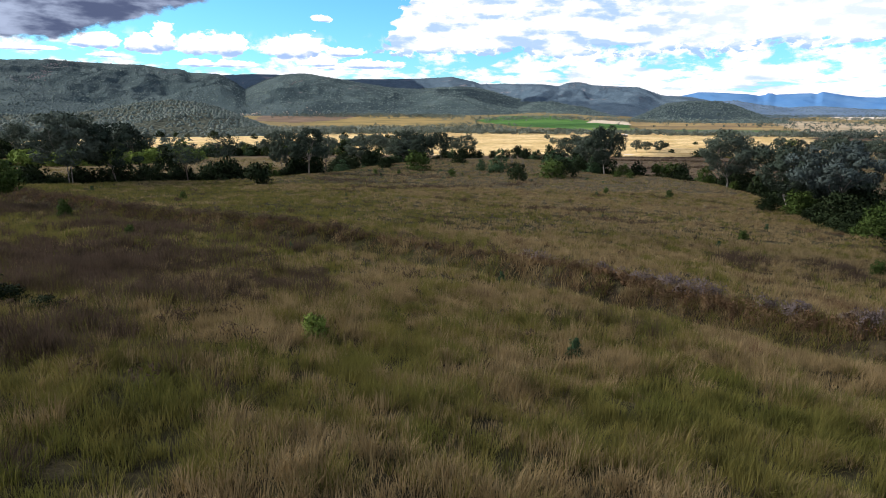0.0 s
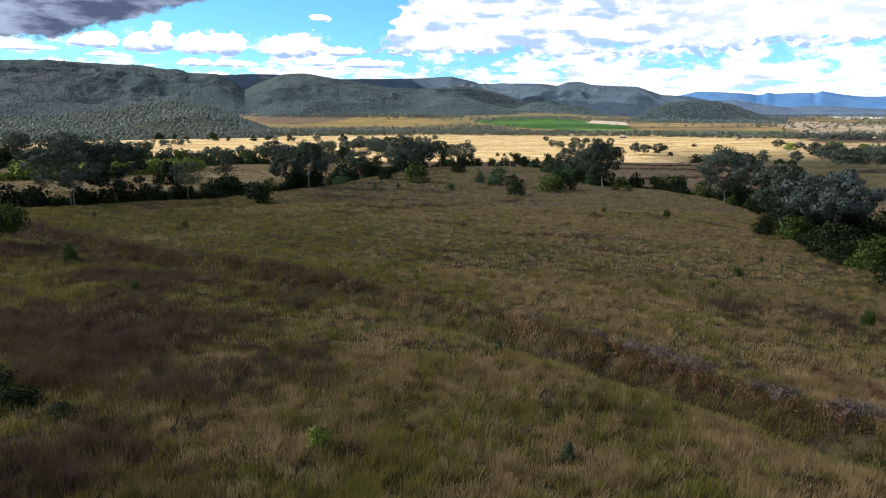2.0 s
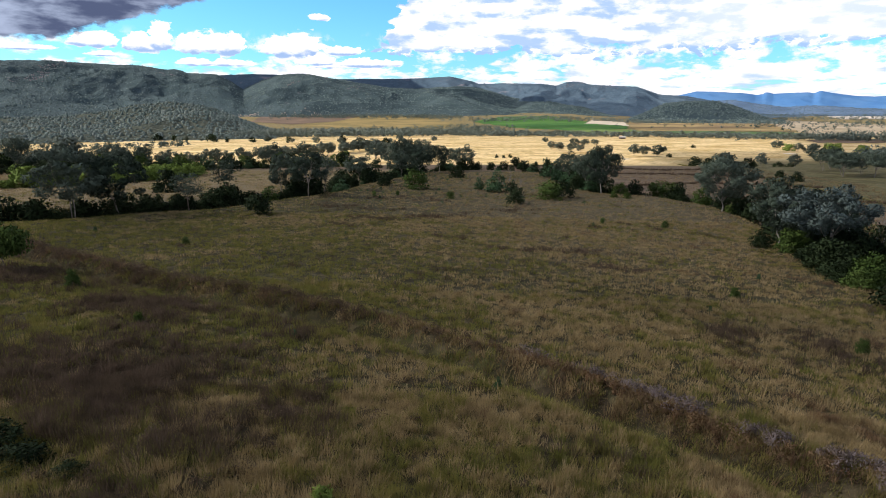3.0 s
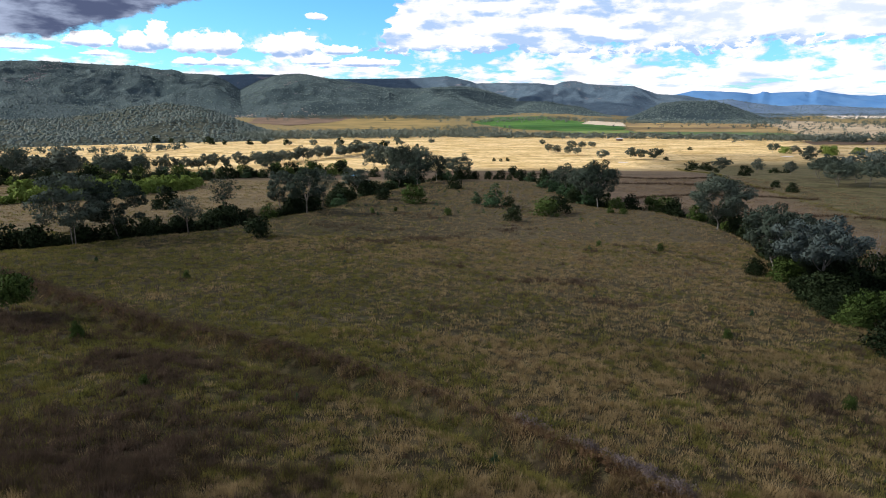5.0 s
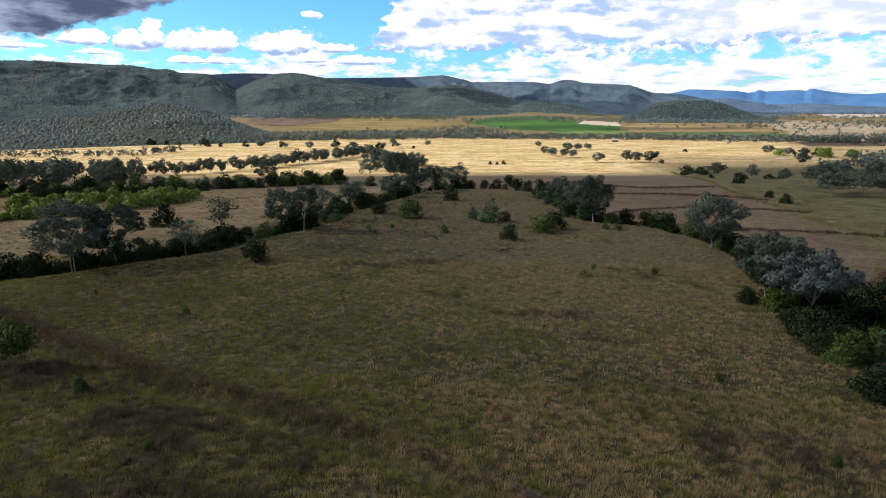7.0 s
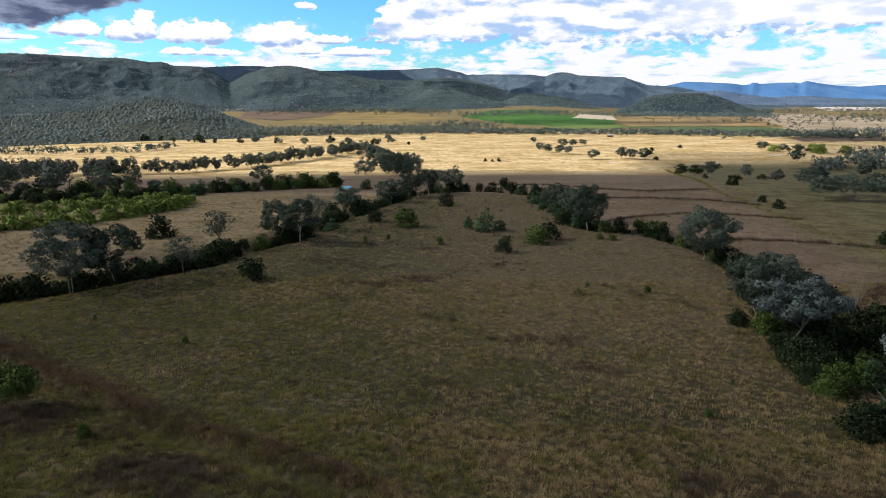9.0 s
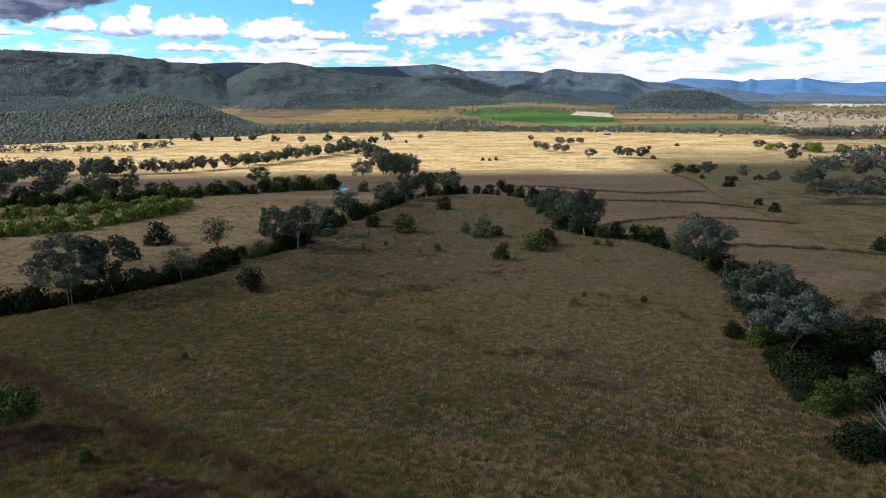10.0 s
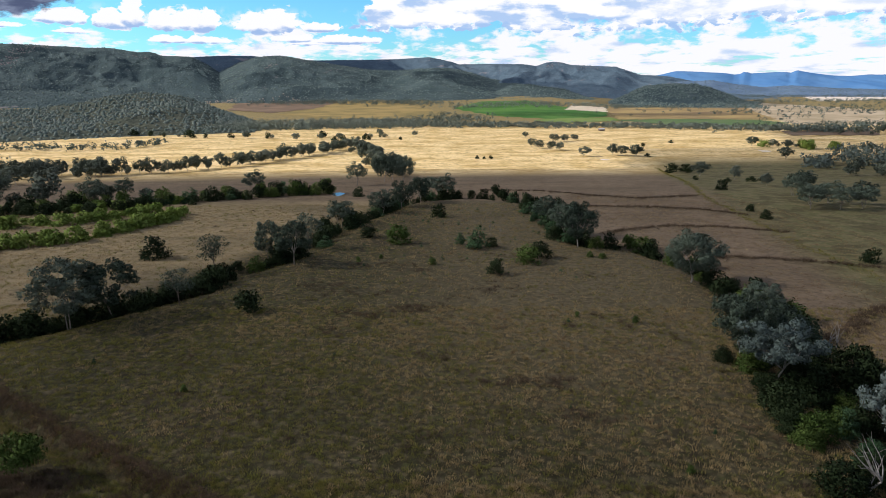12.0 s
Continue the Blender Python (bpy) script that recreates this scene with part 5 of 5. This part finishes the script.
GRASSES = [(STRAW, "straw_grass", "long dry straw-coloured grass in loose tufts"), (OLIVE, "green_grass", "olive-green grass tufts among the dry stalks"),
           (RUST, "brown_grass", "rust-brown dead grass"), (PLUM, "weeds", "dull plum-brown dry weeds in patches")]
for near, far, count, tall, each, wide, spread, joints, seed in [(7, 16, 5200, 0.52, 40, 0.014, 0.15, True, 1), (16, 30, 15000, 0.52, 30, 0.024, 0.16, False, 5), (30, 58, 22000, 0.50, 20, 0.042, 0.20, False, 2),
                                                               (58, 125, 46000, 0.44, 12, 0.075, 0.25, False, 3), (125, 275, 48000, 0.42, 7, 0.15, 0.38, False, 4)]:
    p = scatter(near, far, count, seed)
    # tussocks: the tufts stand together, with gaps between
    gap = 0.75 + near * 0.004
    thick = np.array([noise.noise((a / gap, b / gap, seed)) + 0.7 * noise.noise((a / gap * 2.7, b / gap * 2.7, seed + 4)) for a, b in p])
    p = p[thick + np.random.default_rng(seed + 60).normal(size=len(p)) * 0.22 > (-0.22 if near < 30 else -0.12)]
    if near > 100:
        p = p[p[:, 0] < np.where((p[:, 1] > 125) & (p[:, 1] < 186), 69, 50)]
    p = p[line_distance(p[:, 0], p[:, 1], DITCH) > 0.6]
    which = kinds_at(p, 4.0)
    size = tall * np.random.default_rng(seed + 40).uniform(0.6, 1.35, len(p)) * np.array([1 + 0.5 * noise.noise((a / 2.2, b / 2.2, 8.0)) for a, b in p])
    for k, (mat, name, label) in enumerate(GRASSES):
        m = which == k
        if m.any():
            blades(name, p[m], size[m] * (0.8, 0.8, 0.9, 1.15)[k] * 1.15, each * 2 if k == 3 else each, wide, spread * (1.3 if k == 3 else 1.0), mat, seed * 10 + k, label, joints=joints)


# thinner grass beside and behind the camera's foot
around = np.random.default_rng(95)
a = around.uniform(0, 2 * np.pi, 7500)
r = 40 * np.sqrt(around.uniform(0, 1, 7500))
p = np.stack([r * np.sin(a), r * np.cos(a) - 6], -1)
p = p[(p[:, 1] < 7) | (np.abs(p[:, 0]) > p[:, 1] * 0.8 + 5)]
which = kinds_at(p, 4.0)
for k, (mat, name, label) in enumerate(GRASSES):
    m = which == k
    if m.any():
        blades(name, p[m], around.uniform(0.4, 0.8, m.sum()), 14, 0.045, 0.15, mat, 950 + k, label)
# thin stubble on the terraced field beyond the right creek
stubble_rng = np.random.default_rng(90)
p = np.stack([stubble_rng.uniform(64, 150, 9000), stubble_rng.uniform(95, 300, 9000)], -1)
p = p[p[:, 0] > 74 - 0.02 * p[:, 1]]
blades("stubble", p[:5000], stubble_rng.uniform(0.2, 0.4, 5000), 6, 0.15, 0.4, RUST, 91, "thin brown stubble on the terraced field")
blades("stubble", p[5000:], stubble_rng.uniform(0.2, 0.45, len(p) - 5000), 6, 0.15, 0.4, STRAW, 92, "thin straw stubble on the terraced field")


def strip(name, line, per_metre, side, tall, each, wide, mat, seed, label, category="weeds", spread=0.2):
    rng = np.random.default_rng(seed)
    pts = np.array(along(line, 1.0 / per_metre))
    pts = pts + rng.normal(size=pts.shape) * side
    blades(name, pts, tall * rng.uniform(0.5, 1.35, len(pts)), each, wide, spread, mat, seed, label, category, lean=0.5)


def weed_heaps(line, per_metre, side, size, each, mat, seed, label):
    """Low twiggy heaps of dry weeds."""
    rng = np.random.default_rng(seed)
    pts = np.array(along(line, 1.0 / per_metre))
    pts = pts + rng.normal(size=pts.shape) * side
    r = size * rng.uniform(0.5, 1.3, len(pts))
    z = height(pts[:, 0], pts[:, 1]) + r * 0.7
    v, f, normals = leaf_cards(np.column_stack([pts, z]), r, each, 0.13, 0.055, seed, 1.0, -0.4, hubs=np.column_stack([pts, z - r]))
    tagged(new("weeds", mesh_np("weeds", v, f, mat, True, normals)), label, "weeds", kind="stuff")


for i, (a, b) in enumerate([((5.4, 36.2), (6.2, 35.2)), ((7.8, 33.6), (9.2, 32.2)), ((9.8, 31.8), (13.0, 27.8)), ((14.2, 26.4), (15.6, 24.8)), ((16.2, 23.8), (19.5, 18.5)), ((4.5, 36.6), (19.0, 19.4))]):
    weed_heaps([a, b], 7, 0.3, 0.42 if i < 5 else 0.27, 170 if i < 5 else 90, MAUVE if i < 5 else RUST, 61 + i * 7, "pale mauve-grey dry weeds along the old bank" if i < 5 else "rust-brown dead weeds along the old bank")
weed_heaps([(-24, 55), (-13, 49.4), (-5, 45)], 3.5, 0.5, 0.42, 120, PLUM, 161, "dark plum weeds along the old bank")
weed_heaps([(-84, 98), (-56, 77), (-44, 68), (-24, 55)], 9.0, 1.5, 0.5, 50, PLUM, 163, "dark plum weeds along the old bank")
weed_heaps([(-3, 43.5), (2.5, 38), (5, 35.5)], 1.5, 0.5, 0.36, 120, PLUM, 162, "dark plum weeds along the old bank")
strip("weeds", [(-24, 55), (-13, 49.4), (-5, 45)], 5, 0.7, 0.65, 40, 0.04, PLUM, 62, "dark plum weeds along the old bank")
strip("weeds", [(-84, 98), (-56, 77), (-44, 68), (-24, 55)], 8, 1.0, 0.6, 26, 0.06, PLUM, 63, "dark plum weeds along the old bank")
strip("ditch_grass", [(x - 0.2, y - 0.4) for x, y in DITCH], 18, 0.55, 0.34, 28, 0.034, OLIVE, 64, "short green grass in the shallow ditch", "grass")
strip("weeds", [(-84, 98), (-56, 77), (-44, 68), (-30, 58.5), (-13, 49), (-3.5, 44), (2.5, 38), (7, 33), (17, 22)], 9, 0.75, 0.5, 26, 0.035, RUST, 65, "rust-brown dead weeds along the old bank")
heap_rng = np.random.default_rng(180)
for i, (cx, cy, rx, ry, count) in enumerate([(-16, 30, 7, 4, 70), (-24, 36, 7, 5, 60), (-40, 54, 7, 4, 50), (-7, 27, 4, 3, 26), (-11, 19, 3.5, 3, 30), (-22, 47, 6, 3, 30), (29, 45, 6, 2.5, 9)]):
    at = np.column_stack([heap_rng.normal(cx, rx, count), heap_rng.normal(cy, ry, count)])
    r = heap_rng.uniform(0.2, 0.42, count)
    z = height(at[:, 0], at[:, 1]) + r * 0.6
    v, f, normals = leaf_cards(np.column_stack([at, z]), r, 90, 0.14, 0.045, 181 + i, 0.9, -0.5, hubs=np.column_stack([at, z - r]))
    tagged(new("weeds", mesh_np("weeds", v, f, PLUM, True, normals)), "dull plum-brown twiggy weeds in low heaps", "weeds", kind="stuff")
for i, line in enumerate(FIELD_BANKS):
    strip("weeds", line, 2.5, 0.8, 0.9, 16, 0.16, PLUM, 70 + i, "dark brown weeds on a contour bank", spread=0.5)
strip("fence_line_grass", FENCE_LINE, 1.2, 1.0, 0.7, 10, 0.18, OLIVE, 80, "green grass strip along the old fence line", "grass", spread=0.6)
weed_heaps([(76, 108), (84, 113.5), (92, 118.5), (100, 124)], 7.0, 1.6, 0.45, 45, PLUM, 171, "dark plum weeds in a hollow of the field")
